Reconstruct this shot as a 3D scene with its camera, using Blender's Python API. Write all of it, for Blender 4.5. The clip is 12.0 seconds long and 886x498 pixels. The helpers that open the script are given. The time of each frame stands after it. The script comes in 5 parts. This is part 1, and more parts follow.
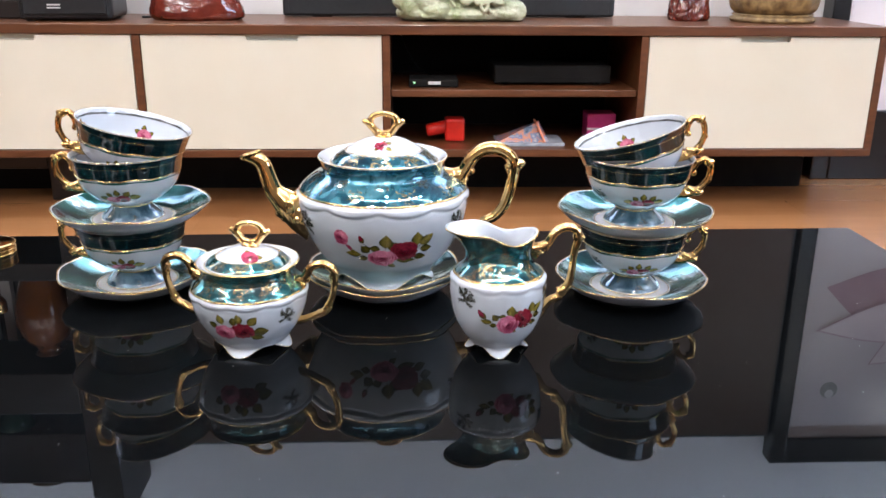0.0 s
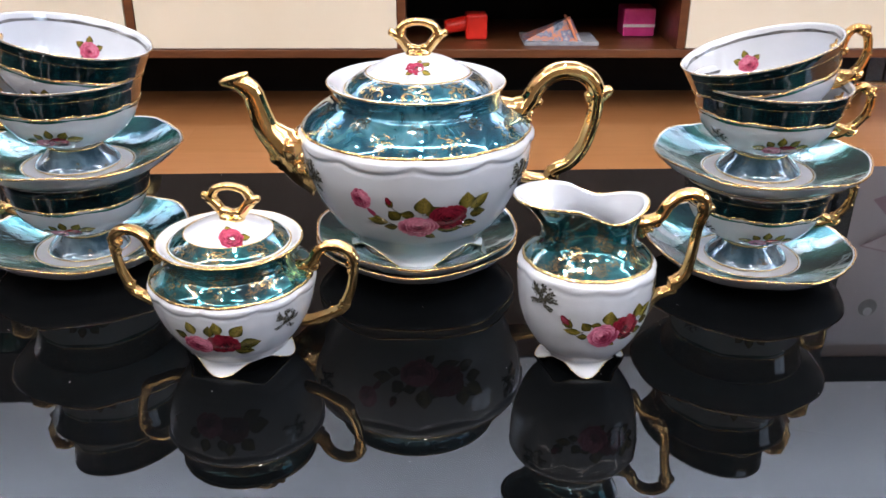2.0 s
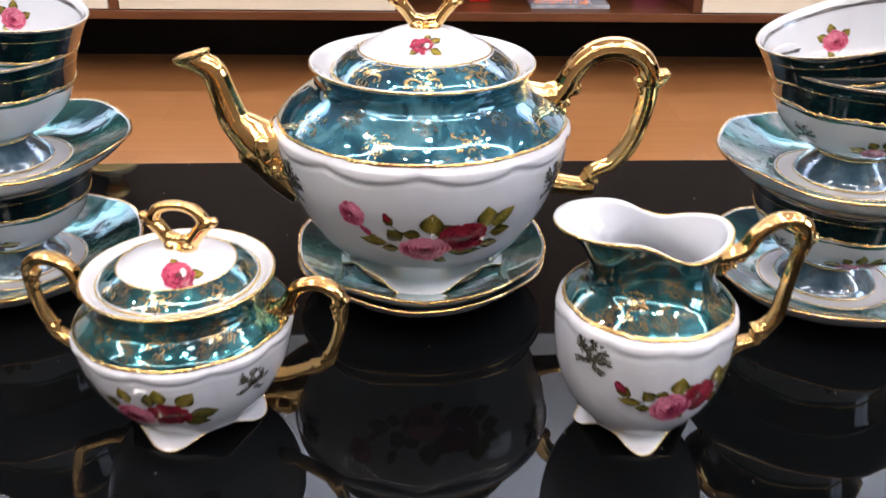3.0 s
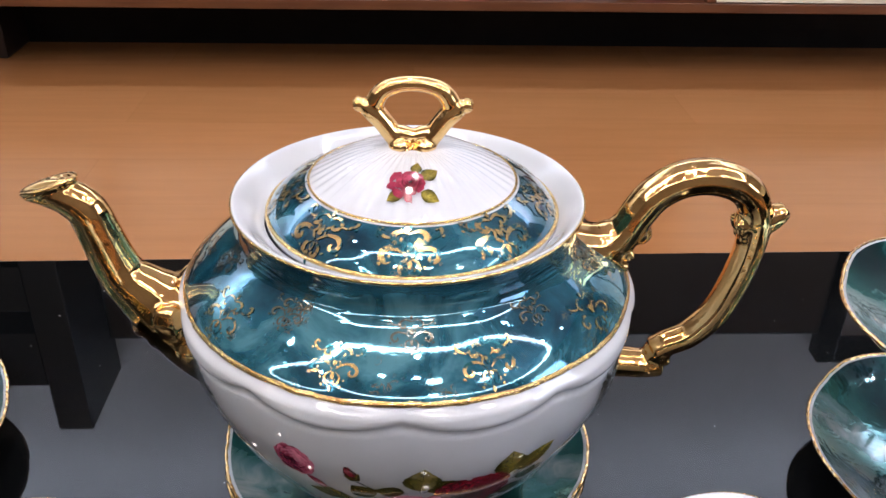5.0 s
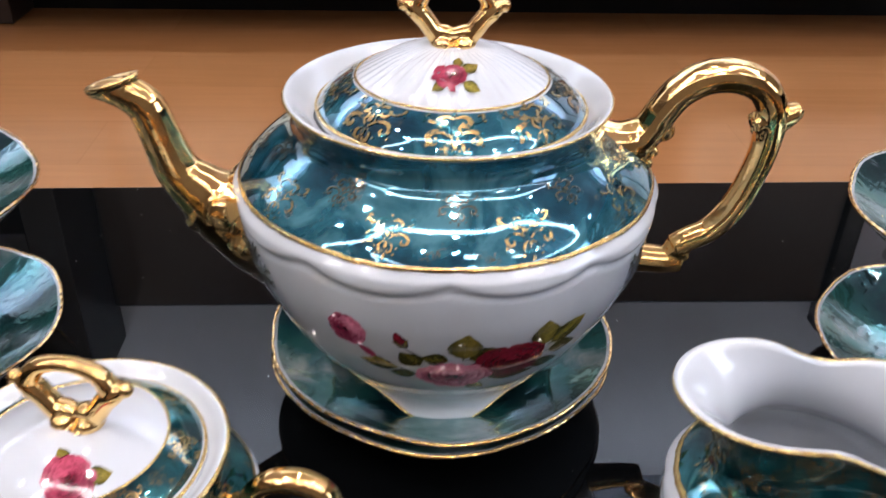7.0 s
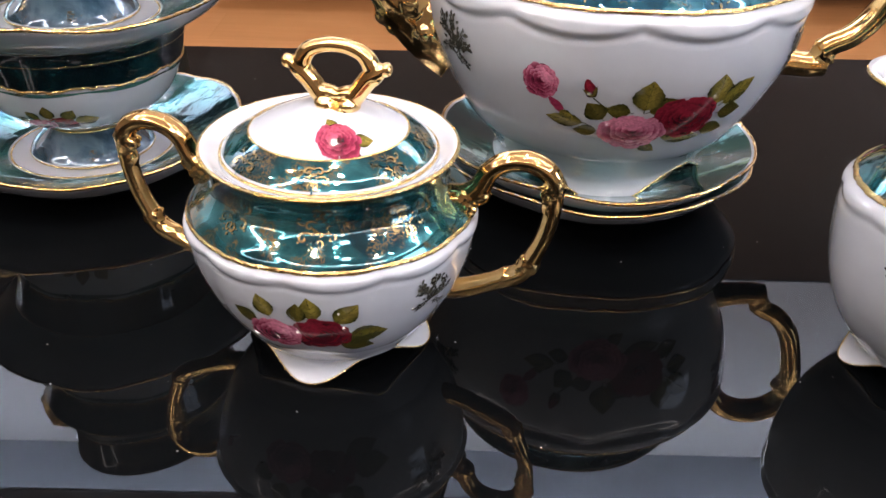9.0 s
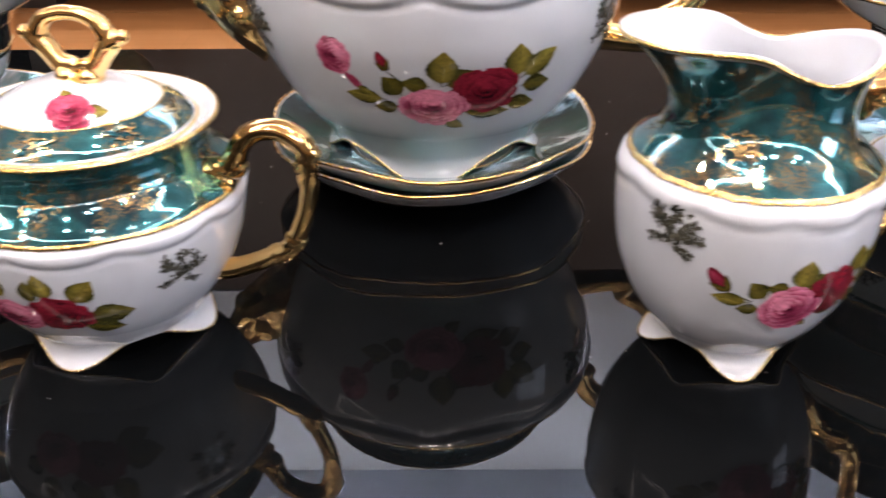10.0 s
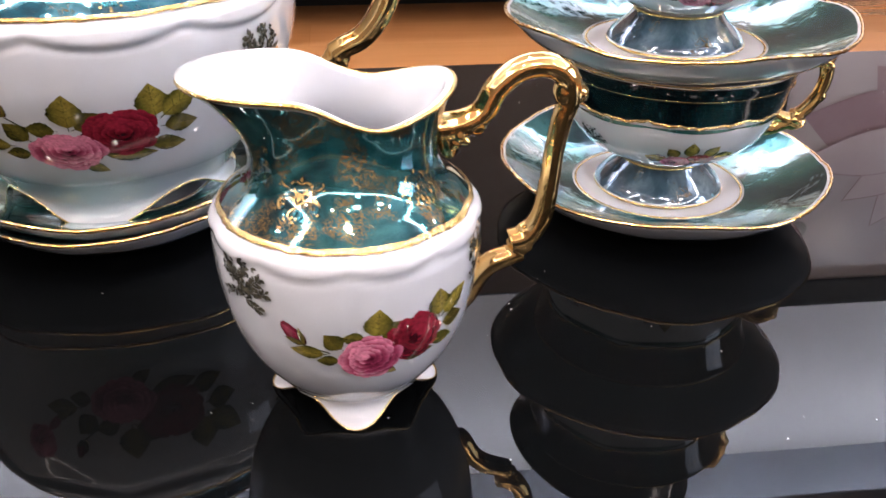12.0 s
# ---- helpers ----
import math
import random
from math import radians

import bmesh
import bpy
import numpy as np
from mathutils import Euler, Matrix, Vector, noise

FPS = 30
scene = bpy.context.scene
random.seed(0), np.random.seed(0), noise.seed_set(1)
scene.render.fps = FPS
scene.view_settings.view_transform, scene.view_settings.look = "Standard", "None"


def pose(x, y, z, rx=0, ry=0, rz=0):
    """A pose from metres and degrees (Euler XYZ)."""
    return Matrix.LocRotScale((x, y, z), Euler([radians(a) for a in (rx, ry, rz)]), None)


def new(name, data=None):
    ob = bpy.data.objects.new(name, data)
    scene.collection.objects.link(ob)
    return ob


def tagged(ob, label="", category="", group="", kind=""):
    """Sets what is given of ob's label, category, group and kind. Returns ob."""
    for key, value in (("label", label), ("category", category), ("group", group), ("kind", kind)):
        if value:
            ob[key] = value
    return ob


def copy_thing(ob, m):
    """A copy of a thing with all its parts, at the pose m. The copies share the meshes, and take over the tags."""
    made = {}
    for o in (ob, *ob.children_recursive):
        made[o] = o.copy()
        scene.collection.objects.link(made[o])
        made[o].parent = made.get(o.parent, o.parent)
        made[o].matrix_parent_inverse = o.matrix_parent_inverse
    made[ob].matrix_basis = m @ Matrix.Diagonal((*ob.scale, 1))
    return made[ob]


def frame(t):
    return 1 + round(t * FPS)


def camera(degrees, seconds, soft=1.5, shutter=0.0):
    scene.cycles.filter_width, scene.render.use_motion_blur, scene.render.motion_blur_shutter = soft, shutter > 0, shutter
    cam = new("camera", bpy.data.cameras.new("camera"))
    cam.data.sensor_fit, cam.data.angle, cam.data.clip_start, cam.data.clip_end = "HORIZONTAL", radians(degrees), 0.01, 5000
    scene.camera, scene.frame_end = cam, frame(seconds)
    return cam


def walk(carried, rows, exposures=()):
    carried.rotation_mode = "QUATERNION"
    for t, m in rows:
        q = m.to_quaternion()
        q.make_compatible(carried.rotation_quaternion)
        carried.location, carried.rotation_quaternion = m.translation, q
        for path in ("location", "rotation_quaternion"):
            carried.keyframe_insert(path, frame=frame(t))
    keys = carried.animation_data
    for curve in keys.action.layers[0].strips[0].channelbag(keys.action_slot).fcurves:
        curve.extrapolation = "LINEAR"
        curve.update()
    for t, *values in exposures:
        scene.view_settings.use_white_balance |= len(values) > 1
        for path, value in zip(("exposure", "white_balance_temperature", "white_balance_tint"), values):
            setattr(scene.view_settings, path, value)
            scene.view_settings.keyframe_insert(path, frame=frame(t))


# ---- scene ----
cam = camera(53.46, 12.0, shutter=0.35)
PATH = [
    (0.0, 0.0000, -0.0000, 0.7303, 71.60, -0.41, -0.00),
    (0.5, -0.0008, 0.0484, 0.7404, 71.17, -0.43, -0.09),
    (1.0, -0.0065, 0.1026, 0.7312, 69.47, -0.34, 0.17),
    (1.5, -0.0218, 0.1579, 0.7140, 66.37, -0.29, 0.39),
    (2.0, -0.0327, 0.2217, 0.7036, 64.78, -0.37, 0.52),
    (2.5, -0.0380, 0.2770, 0.6903, 62.79, -0.49, 0.47),
    (3.0, -0.0422, 0.3447, 0.6822, 62.34, -0.79, 0.47),
    (3.5, -0.0447, 0.4117, 0.6856, 62.03, -0.42, 0.89),
    (3.7, -0.0468, 0.4294, 0.6877, 61.81, -0.40, 0.90),
    (5.3, -0.0457, 0.5400, 0.6861, 59.49, -1.24, -0.09),
    (5.5, -0.0455, 0.5398, 0.6838, 58.72, -1.31, -0.01),
    (6.0, -0.0432, 0.5307, 0.6713, 57.77, -1.41, -0.31),
    (6.5, -0.0477, 0.5210, 0.6776, 58.72, -1.33, -0.13),
    (7.0, -0.0599, 0.4990, 0.6709, 58.94, -1.21, -0.08),
    (7.5, -0.0975, 0.4521, 0.6532, 58.62, -1.70, 0.82),
    (7.7, -0.1134, 0.4373, 0.6424, 58.34, -1.88, 1.07),
    (9.3, -0.1116, 0.4231, 0.6046, 58.93, -1.30, 2.85),
    (9.5, -0.0981, 0.4256, 0.5988, 59.49, -1.11, 2.51),
    (10.0, -0.0372, 0.4288, 0.5933, 60.06, -0.09, 2.09),
    (10.5, 0.0092, 0.4326, 0.6035, 59.41, -0.40, -0.81),
    (11.0, 0.0527, 0.4387, 0.5998, 59.66, -0.12, -2.58),
    (11.5, 0.0694, 0.4450, 0.5942, 59.96, 0.06, -3.74),
    (12.0, 0.0572, 0.4436, 0.5995, 60.47, -0.42, -4.26),
]
EXPOSURES = [(0.0, 0.52, 6050, 12), (1.5, 0.44, 6200, 13), (2.5, 0.38, 6550, 16), (3.7, 0.3, 6800, 18), (5.3, -0.09, 6450, 17), (7.0, -0.09, 6380, 16), (7.7, 0.02, 6400, 16), (9.3, 0.55, 6750, 19), (10.5, 0.78, 7000, 21), (12.0, 0.84, 7000, 22)]
walk(cam, [(t, pose(*row)) for t, *row in PATH], EXPOSURES)

# ------------------------------------------------------------------ world and light
TABLE = 0.42
world = bpy.data.worlds.new("world")
scene.world = world
world.use_nodes = True
world.node_tree.nodes["Background"].inputs[0].default_value = (0.55, 0.62, 0.75, 1)
world.node_tree.nodes["Background"].inputs[1].default_value = 0.15
scene.view_settings.exposure = 0.0
LED_STRENGTH = 23.0
SPOT_STRENGTH = 850.0
WALL_WASH_STRENGTH = 70.0


# ------------------------------------------------------------------ materials
def base_material(name):
    m = bpy.data.materials.new(name)
    m.use_nodes = True
    nt = m.node_tree
    bsdf = nt.nodes["Principled BSDF"]
    return m, nt, bsdf


def node(nt, kind, **values):
    n = nt.nodes.new(kind)
    for key, value in values.items():
        n.inputs[key].default_value = value
    return n


def ramp(nt, stops, fac):
    r = nt.nodes.new("ShaderNodeValToRGB")
    el = r.color_ramp.elements
    el[0].position, el[0].color = stops[0][0], (*stops[0][1], 1)
    el[1].position, el[1].color = stops[-1][0], (*stops[-1][1], 1)
    for p, c in stops[1:-1]:
        e = el.new(p)
        e.color = (*c, 1)
    nt.links.new(fac, r.inputs[0])
    return r.outputs[0]


def noise_tex(nt, scale, detail=4.0, rough=0.55, distortion=0.0, stretch=None):
    tc = nt.nodes.new("ShaderNodeTexCoord")
    out = tc.outputs["Object"]
    if stretch:
        mp = nt.nodes.new("ShaderNodeMapping")
        mp.inputs["Scale"].default_value = stretch
        nt.links.new(out, mp.inputs[0])
        out = mp.outputs[0]
    n = node(nt, "ShaderNodeTexNoise", Scale=scale, Detail=detail, Roughness=rough, Distortion=distortion)
    nt.links.new(out, n.inputs["Vector"])
    return n.outputs["Fac"]


def bump(nt, bsdf, fac, strength, distance):
    b = node(nt, "ShaderNodeBump", Strength=strength, Distance=distance)
    nt.links.new(fac, b.inputs["Height"])
    nt.links.new(b.outputs[0], bsdf.inputs["Normal"])


def plain(name, a, b, scale, rough, metal=0.0, coat=0.0, bump_s=0.0, bump_d=0.001, stretch=None, rough_var=0.0, spec=0.5):
    """Two close tones by noise, with grain relief."""
    m, nt, p = base_material(name)
    f = noise_tex(nt, scale, stretch=stretch)
    nt.links.new(ramp(nt, [(0.3, a), (0.7, b)], f), p.inputs["Base Color"])
    p.inputs["Roughness"].default_value = rough
    p.inputs["Metallic"].default_value = metal
    p.inputs["Coat Weight"].default_value = coat
    p.inputs["Coat Roughness"].default_value = 0.05
    p.inputs["Specular IOR Level"].default_value = spec
    if rough_var:
        f2 = noise_tex(nt, scale * 3)
        mr = node(nt, "ShaderNodeMapRange", **{"To Min": rough, "To Max": rough + rough_var})
        nt.links.new(f2, mr.inputs[0])
        nt.links.new(mr.outputs[0], p.inputs["Roughness"])
    if bump_s:
        bump(nt, p, noise_tex(nt, scale * 6, stretch=stretch), bump_s, bump_d)
    return m


PORCELAIN = plain("white_porcelain", (0.414, 0.444, 0.488), (0.464, 0.494, 0.540), 30, 0.07, coat=0.6, bump_s=0.03, bump_d=0.0006)
GOLD = plain("bright_gold", (0.88, 0.55, 0.20), (0.97, 0.67, 0.30), 26, 0.030, metal=1.0, bump_s=0.13, bump_d=0.0012, rough_var=0.05)
GOLD_LINE = plain("gold_line", (0.74, 0.48, 0.16), (1.0, 0.76, 0.37), 180, 0.06, metal=1.0, bump_s=0.60, bump_d=0.0009)
BLACK_GLASS = plain("black_glass", (0.0012, 0.0015, 0.0018), (0.0021, 0.0025, 0.0029), 6, 0.008, coat=0.0, rough_var=0.010)
BLACK_GLASS.node_tree.nodes["Principled BSDF"].inputs["IOR"].default_value = 1.26
BLACK_EDGE = plain("black_lacquer", (0.006, 0.006, 0.007), (0.012, 0.012, 0.012), 20, 0.25)
WOOD = plain("red_brown_wood", (0.062, 0.020, 0.0065), (0.120, 0.042, 0.014), 14, 0.34, coat=0.12, bump_s=0.08, stretch=(0.35, 4, 4), rough_var=0.12)
WOOD_DARK = plain("dark_brown_wood", (0.007, 0.0035, 0.0025), (0.015, 0.007, 0.005), 10, 0.45, bump_s=0.05, stretch=(0.5, 4, 4))
CREAM = plain("cream_lacquer", (0.575, 0.552, 0.452), (0.625, 0.604, 0.508), 2.5, 0.33, bump_s=0.02)
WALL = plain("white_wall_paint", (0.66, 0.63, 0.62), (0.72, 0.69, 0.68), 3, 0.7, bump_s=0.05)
# Walls out of view, kept dark to cut fill light and deepen reflections.
WALL_UNSEEN = plain("dark_unseen_wall", (0.095, 0.083, 0.075), (0.125, 0.110, 0.098), 3, 0.7, bump_s=0.05)
CEILING = plain("ceiling_paint", (0.545, 0.59, 0.66), (0.605, 0.64, 0.71), 2, 0.8)
BLACK_PLASTIC = plain("black_plastic", (0.006, 0.0065, 0.008), (0.011, 0.012, 0.014), 60, 0.42, bump_s=0.15)
SILVER_LINE = plain("silver_grey_line", (0.03, 0.032, 0.035), (0.42, 0.43, 0.44), 90, 0.2, metal=0.7)
MATT_BLACK = plain("matt_black", (0.0055, 0.005, 0.0048), (0.009, 0.008, 0.0072), 12, 0.7, spec=0.15)
# The brown reflection on the screen is put into its base colour.
SCREEN = plain("dark_screen_brown_sheen", (0.064, 0.034, 0.020), (0.078, 0.043, 0.027), 3, 0.32)
RED_PLASTIC = plain("red_plastic", (0.55, 0.014, 0.008), (0.70, 0.026, 0.014), 20, 0.3)
PINK_PLASTIC = plain("pink_plastic", (0.68, 0.03, 0.25), (0.8, 0.08, 0.35), 25, 0.35)
RED_GLAZE = plain("oxblood_glaze", (0.060, 0.006, 0.003), (0.135, 0.018, 0.008), 18, 0.12, coat=0.8, bump_s=0.06, bump_d=0.003)
JADE = plain("pale_jade", (0.20, 0.25, 0.09), (0.60, 0.60, 0.44), 16, 0.2, coat=0.4, bump_s=0.6, bump_d=0.01)
CARVED = plain("carved_gold_brown", (0.09, 0.045, 0.012), (0.34, 0.22, 0.085), 45, 0.4, bump_s=0.5, bump_d=0.006)
CARVED_GOLD = plain("worn_gilding", (0.45, 0.26, 0.07), (0.85, 0.60, 0.25), 40, 0.18, metal=1.0, bump_s=0.4, bump_d=0.004)
PAPER = plain("printed_paper", (0.02, 0.04, 0.08), (0.30, 0.26, 0.28), 26, 0.35)
PAPER_RAMP = PAPER.node_tree.nodes["Color Ramp"].color_ramp.elements
for place, tone in ((0.42, (0.10, 0.14, 0.22)), (0.50, (0.50, 0.15, 0.05)), (0.58, (0.06, 0.10, 0.20))):
    PAPER_RAMP.new(place).color = (*tone, 1)
PAPER_RAMP[0].position = 0.35
PAPER_RAMP[-1].position = 0.66
PAPER_EDGE = plain("paper_orange", (0.55, 0.16, 0.08), (0.7, 0.28, 0.16), 30, 0.4)
WHITE_PAPER = plain("white_paper", (0.20, 0.22, 0.26), (0.36, 0.38, 0.42), 30, 0.5)
LABEL = plain("pale_label", (0.5, 0.5, 0.5), (0.6, 0.6, 0.6), 60, 0.4)
BAMBOO = plain("brown_glazed_vase", (0.17, 0.060, 0.016), (0.26, 0.095, 0.026), 9, 0.12, coat=0.6)
AMBER_GLASS = plain("gold_tinted_glass", (0.72, 0.62, 0.38), (0.80, 0.74, 0.52), 8, 0.03)
AMBER_GLASS.node_tree.nodes["Principled BSDF"].inputs["Transmission Weight"].default_value = 0.92
GREEN_GLASS = plain("dark_green_glass", (0.01, 0.05, 0.04), (0.02, 0.08, 0.06), 20, 0.08)
FLOWER_PANEL = plain("grey_panel_glass", (0.65, 0.61, 0.64), (0.72, 0.68, 0.71), 2.2, 0.18)
PETAL_PALE = plain("pale_petal_print", (0.76, 0.66, 0.71), (0.84, 0.76, 0.80), 5, 0.2)
PETAL_MAUVE = plain("mauve_petal_print", (0.46, 0.31, 0.36), (0.56, 0.42, 0.47), 6, 0.2)
PETAL_SHADE = plain("grey_drop_print", (0.30, 0.29, 0.30), (0.42, 0.40, 0.41), 30, 0.2)
WHITE_SPOT = plain("pale_drop_print", (0.74, 0.74, 0.76), (0.80, 0.80, 0.82), 30, 0.2)

# enamel colours of the printed flowers
def pigment_material():
    """Glazed transfer print: the colour laid on each petal and leaf, broken up by fine stipple."""
    m, nt, p = base_material("printed_enamel")
    at = nt.nodes.new("ShaderNodeAttribute")
    at.attribute_name = "pigment"
    fine = ramp(nt, [(0.30, (0.66, 0.66, 0.66)), (0.70, (1.18, 1.18, 1.18))], noise_tex(nt, 900, 3, 0.6))
    broad = ramp(nt, [(0.35, (0.84, 0.82, 0.84)), (0.65, (1.10, 1.10, 1.08))], noise_tex(nt, 260, 2, 0.5, 0.8))
    out = at.outputs["Color"]
    for f in (fine, broad):
        mix = nt.nodes.new("ShaderNodeMix")
        mix.data_type, mix.blend_type = "RGBA", "MULTIPLY"
        mix.inputs["Factor"].default_value = 1.0
        nt.links.new(out, mix.inputs["A"])
        nt.links.new(f, mix.inputs["B"])
        out = mix.outputs["Result"]
    nt.links.new(out, p.inputs["Base Color"])
    p.inputs["Roughness"].default_value = 0.10
    p.inputs["Coat Weight"].default_value = 0.5
    p.inputs["Coat Roughness"].default_value = 0.04
    return m


PIGMENT = pigment_material()
SPRIG_INK = plain("sprig_grey", (0.030, 0.033, 0.030), (0.12, 0.115, 0.085), 700, 0.2, metal=0.4, coat=0.5)
FILIGREE_INK = plain("worn_filigree_gold", (0.010, 0.105, 0.140), (0.54, 0.37, 0.15), 330, 0.20, metal=0.80, coat=0.5)
FILIGREE_INK.node_tree.nodes["Color Ramp"].color_ramp.elements[0].position = 0.44
FILIGREE_INK.node_tree.nodes["Color Ramp"].color_ramp.elements[1].position = 0.53
ROSE_LIGHT, ROSE_MID, ROSE_DEEP = (0.66, 0.220, 0.330), (0.29, 0.036, 0.090), (0.085, 0.006, 0.022)
CRIM_LIGHT, CRIM_MID, CRIM_DEEP = (0.235, 0.016, 0.034), (0.125, 0.0065, 0.015), (0.045, 0.003, 0.007)
LEAF_LIGHT, LEAF_MID, LEAF_DEEP, LEAF_BROWN = (0.285, 0.235, 0.042), (0.125, 0.108, 0.018), (0.040, 0.042, 0.009), (0.150, 0.092, 0.022)
PINKS = (ROSE_DEEP, ROSE_MID, ROSE_LIGHT)
CRIMS = (CRIM_DEEP, CRIM_MID, CRIM_LIGHT)
REDS = (CRIM_DEEP, (0.15, 0.009, 0.026), (0.33, 0.040, 0.085))
PALE_PINKS = (ROSE_DEEP, (0.34, 0.048, 0.098), (0.52, 0.155, 0.225))


def blend(a, b, t):
    t = max(0.0, min(1.0, t))
    return tuple(p + (q - p) * t for p, q in zip(a, b))


def lustre(name, dark, mid, light, gold_amount, scale=38.0, metal=0.35, rough=0.07, line_width=0.029):
    """Cloudy lustre enamel with fine gold filigree in patches."""
    m, nt, p = base_material(name)
    f = noise_tex(nt, scale, 5, 0.6, 0.6)
    col = ramp(nt, [(0.37, dark), (0.5, mid), (0.64, light)], f)
    lines = noise_tex(nt, scale * 8.0, 2, 0.5, 1.6)
    sub = nt.nodes.new("ShaderNodeMath")
    sub.operation = "SUBTRACT"
    sub.inputs[1].default_value = 0.5
    nt.links.new(lines, sub.inputs[0])
    ab = nt.nodes.new("ShaderNodeMath")
    ab.operation = "ABSOLUTE"
    nt.links.new(sub.outputs[0], ab.inputs[0])
    line = ramp(nt, [(line_width - 0.007, (1, 1, 1)), (line_width + 0.007, (0, 0, 0))], ab.outputs[0])
    patch = ramp(nt, [(0.62 - gold_amount, (0, 0, 0)), (0.70 - gold_amount, (1, 1, 1))], noise_tex(nt, scale * 1.9, 2, 0.5))
    mul = nt.nodes.new("ShaderNodeMath")
    mul.operation = "MULTIPLY"
    nt.links.new(line, mul.inputs[0])
    nt.links.new(patch, mul.inputs[1])
    mix = nt.nodes.new("ShaderNodeMix")
    mix.data_type = "RGBA"
    nt.links.new(mul.outputs[0], mix.inputs["Factor"])
    nt.links.new(col, mix.inputs["A"])
    mix.inputs["B"].default_value = (0.36, 0.23, 0.09, 1)
    nt.links.new(mix.outputs["Result"], p.inputs["Base Color"])
    mr = node(nt, "ShaderNodeMapRange", **{"To Min": metal, "To Max": 0.9})
    nt.links.new(mul.outputs[0], mr.inputs[0])
    nt.links.new(mr.outputs[0], p.inputs["Metallic"])
    p.inputs["Roughness"].default_value = rough
    p.inputs["Coat Weight"].default_value = 1.0
    p.inputs["Coat Roughness"].default_value = 0.025
    bump(nt, p, lines, 0.06, 0.0004)
    return m


TEAL = lustre("teal_lustre", (0.003, 0.042, 0.080), (0.014, 0.132, 0.200), (0.100, 0.330, 0.420), 0.0, metal=0.62, rough=0.045)
TEAL_SMALL = lustre("teal_lustre_small", (0.003, 0.046, 0.062), (0.011, 0.138, 0.160), (0.062, 0.290, 0.320), 0.13, 60.0, metal=0.78, line_width=0.050)
GREEN_BAND = lustre("dark_green_lustre", (0.0008, 0.0050, 0.007), (0.0016, 0.0120, 0.015), (0.005, 0.034, 0.038), -0.05, 60.0, 0.05)
GREEN_EDGE = lustre("green_edge_lustre", (0.006, 0.05, 0.045), (0.012, 0.09, 0.08), (0.04, 0.16, 0.14), -0.2, 60.0, 0.1)
STEM_BLUE = lustre("steel_blue_lustre", (0.030, 0.070, 0.105), (0.070, 0.125, 0.175), (0.17, 0.25, 0.31), 0.0, 60.0, 0.42)


def saucer_lustre():
    """Clouded lustre: deep green-teal sectors pass softly into silvery ones, which are painted lamp reflections."""
    m, nt, p = base_material("pearl_lustre")
    tc = nt.nodes.new("ShaderNodeTexCoord")
    grad = nt.nodes.new("ShaderNodeTexGradient")
    grad.gradient_type = "RADIAL"
    nt.links.new(tc.outputs["Object"], grad.inputs[0])

    def madd(a, factor, b):
        n = nt.nodes.new("ShaderNodeMath")
        n.operation = "MULTIPLY_ADD"
        nt.links.new(a, n.inputs[0])
        n.inputs[1].default_value = factor
        if b is None:
            n.inputs[2].default_value = 0.0
        else:
            nt.links.new(b, n.inputs[2])
        return n.outputs[0]
    turn = madd(noise_tex(nt, 26, 3, 0.5, 0.6), 0.10, grad.outputs["Fac"])
    si = nt.nodes.new("ShaderNodeMath")
    si.operation = "SINE"
    nt.links.new(madd(turn, 2 * math.pi * 5, None), si.inputs[0])
    cloud = madd(noise_tex(nt, 75, 4, 0.55, 0.8), 1.7, si.outputs[0])
    mr = node(nt, "ShaderNodeMapRange", **{"From Min": -0.35, "From Max": 2.45})
    nt.links.new(cloud, mr.inputs[0])
    # Pale upper stops put the silvery reflections into the base colour.
    col = ramp(nt, [(0.08, (0.008, 0.052, 0.070)), (0.34, (0.016, 0.125, 0.130)), (0.56, (0.030, 0.190, 0.180)), (0.72, (0.15, 0.31, 0.32)), (0.85, (0.42, 0.50, 0.53)), (0.97, (0.74, 0.76, 0.76))], mr.outputs[0])
    nt.links.new(col, p.inputs["Base Color"])
    metal = ramp(nt, [(0.3, (0.68, 0.68, 0.68)), (0.85, (0.64, 0.64, 0.64))], mr.outputs[0])
    nt.links.new(metal, p.inputs["Metallic"])
    p.inputs["Roughness"].default_value = 0.07
    p.inputs["Coat Weight"].default_value = 0.5
    bump(nt, p, noise_tex(nt, 85, 2, 0.5, 0.5), 0.38, 0.0020)
    return m


TEAL_SHEEN = saucer_lustre()


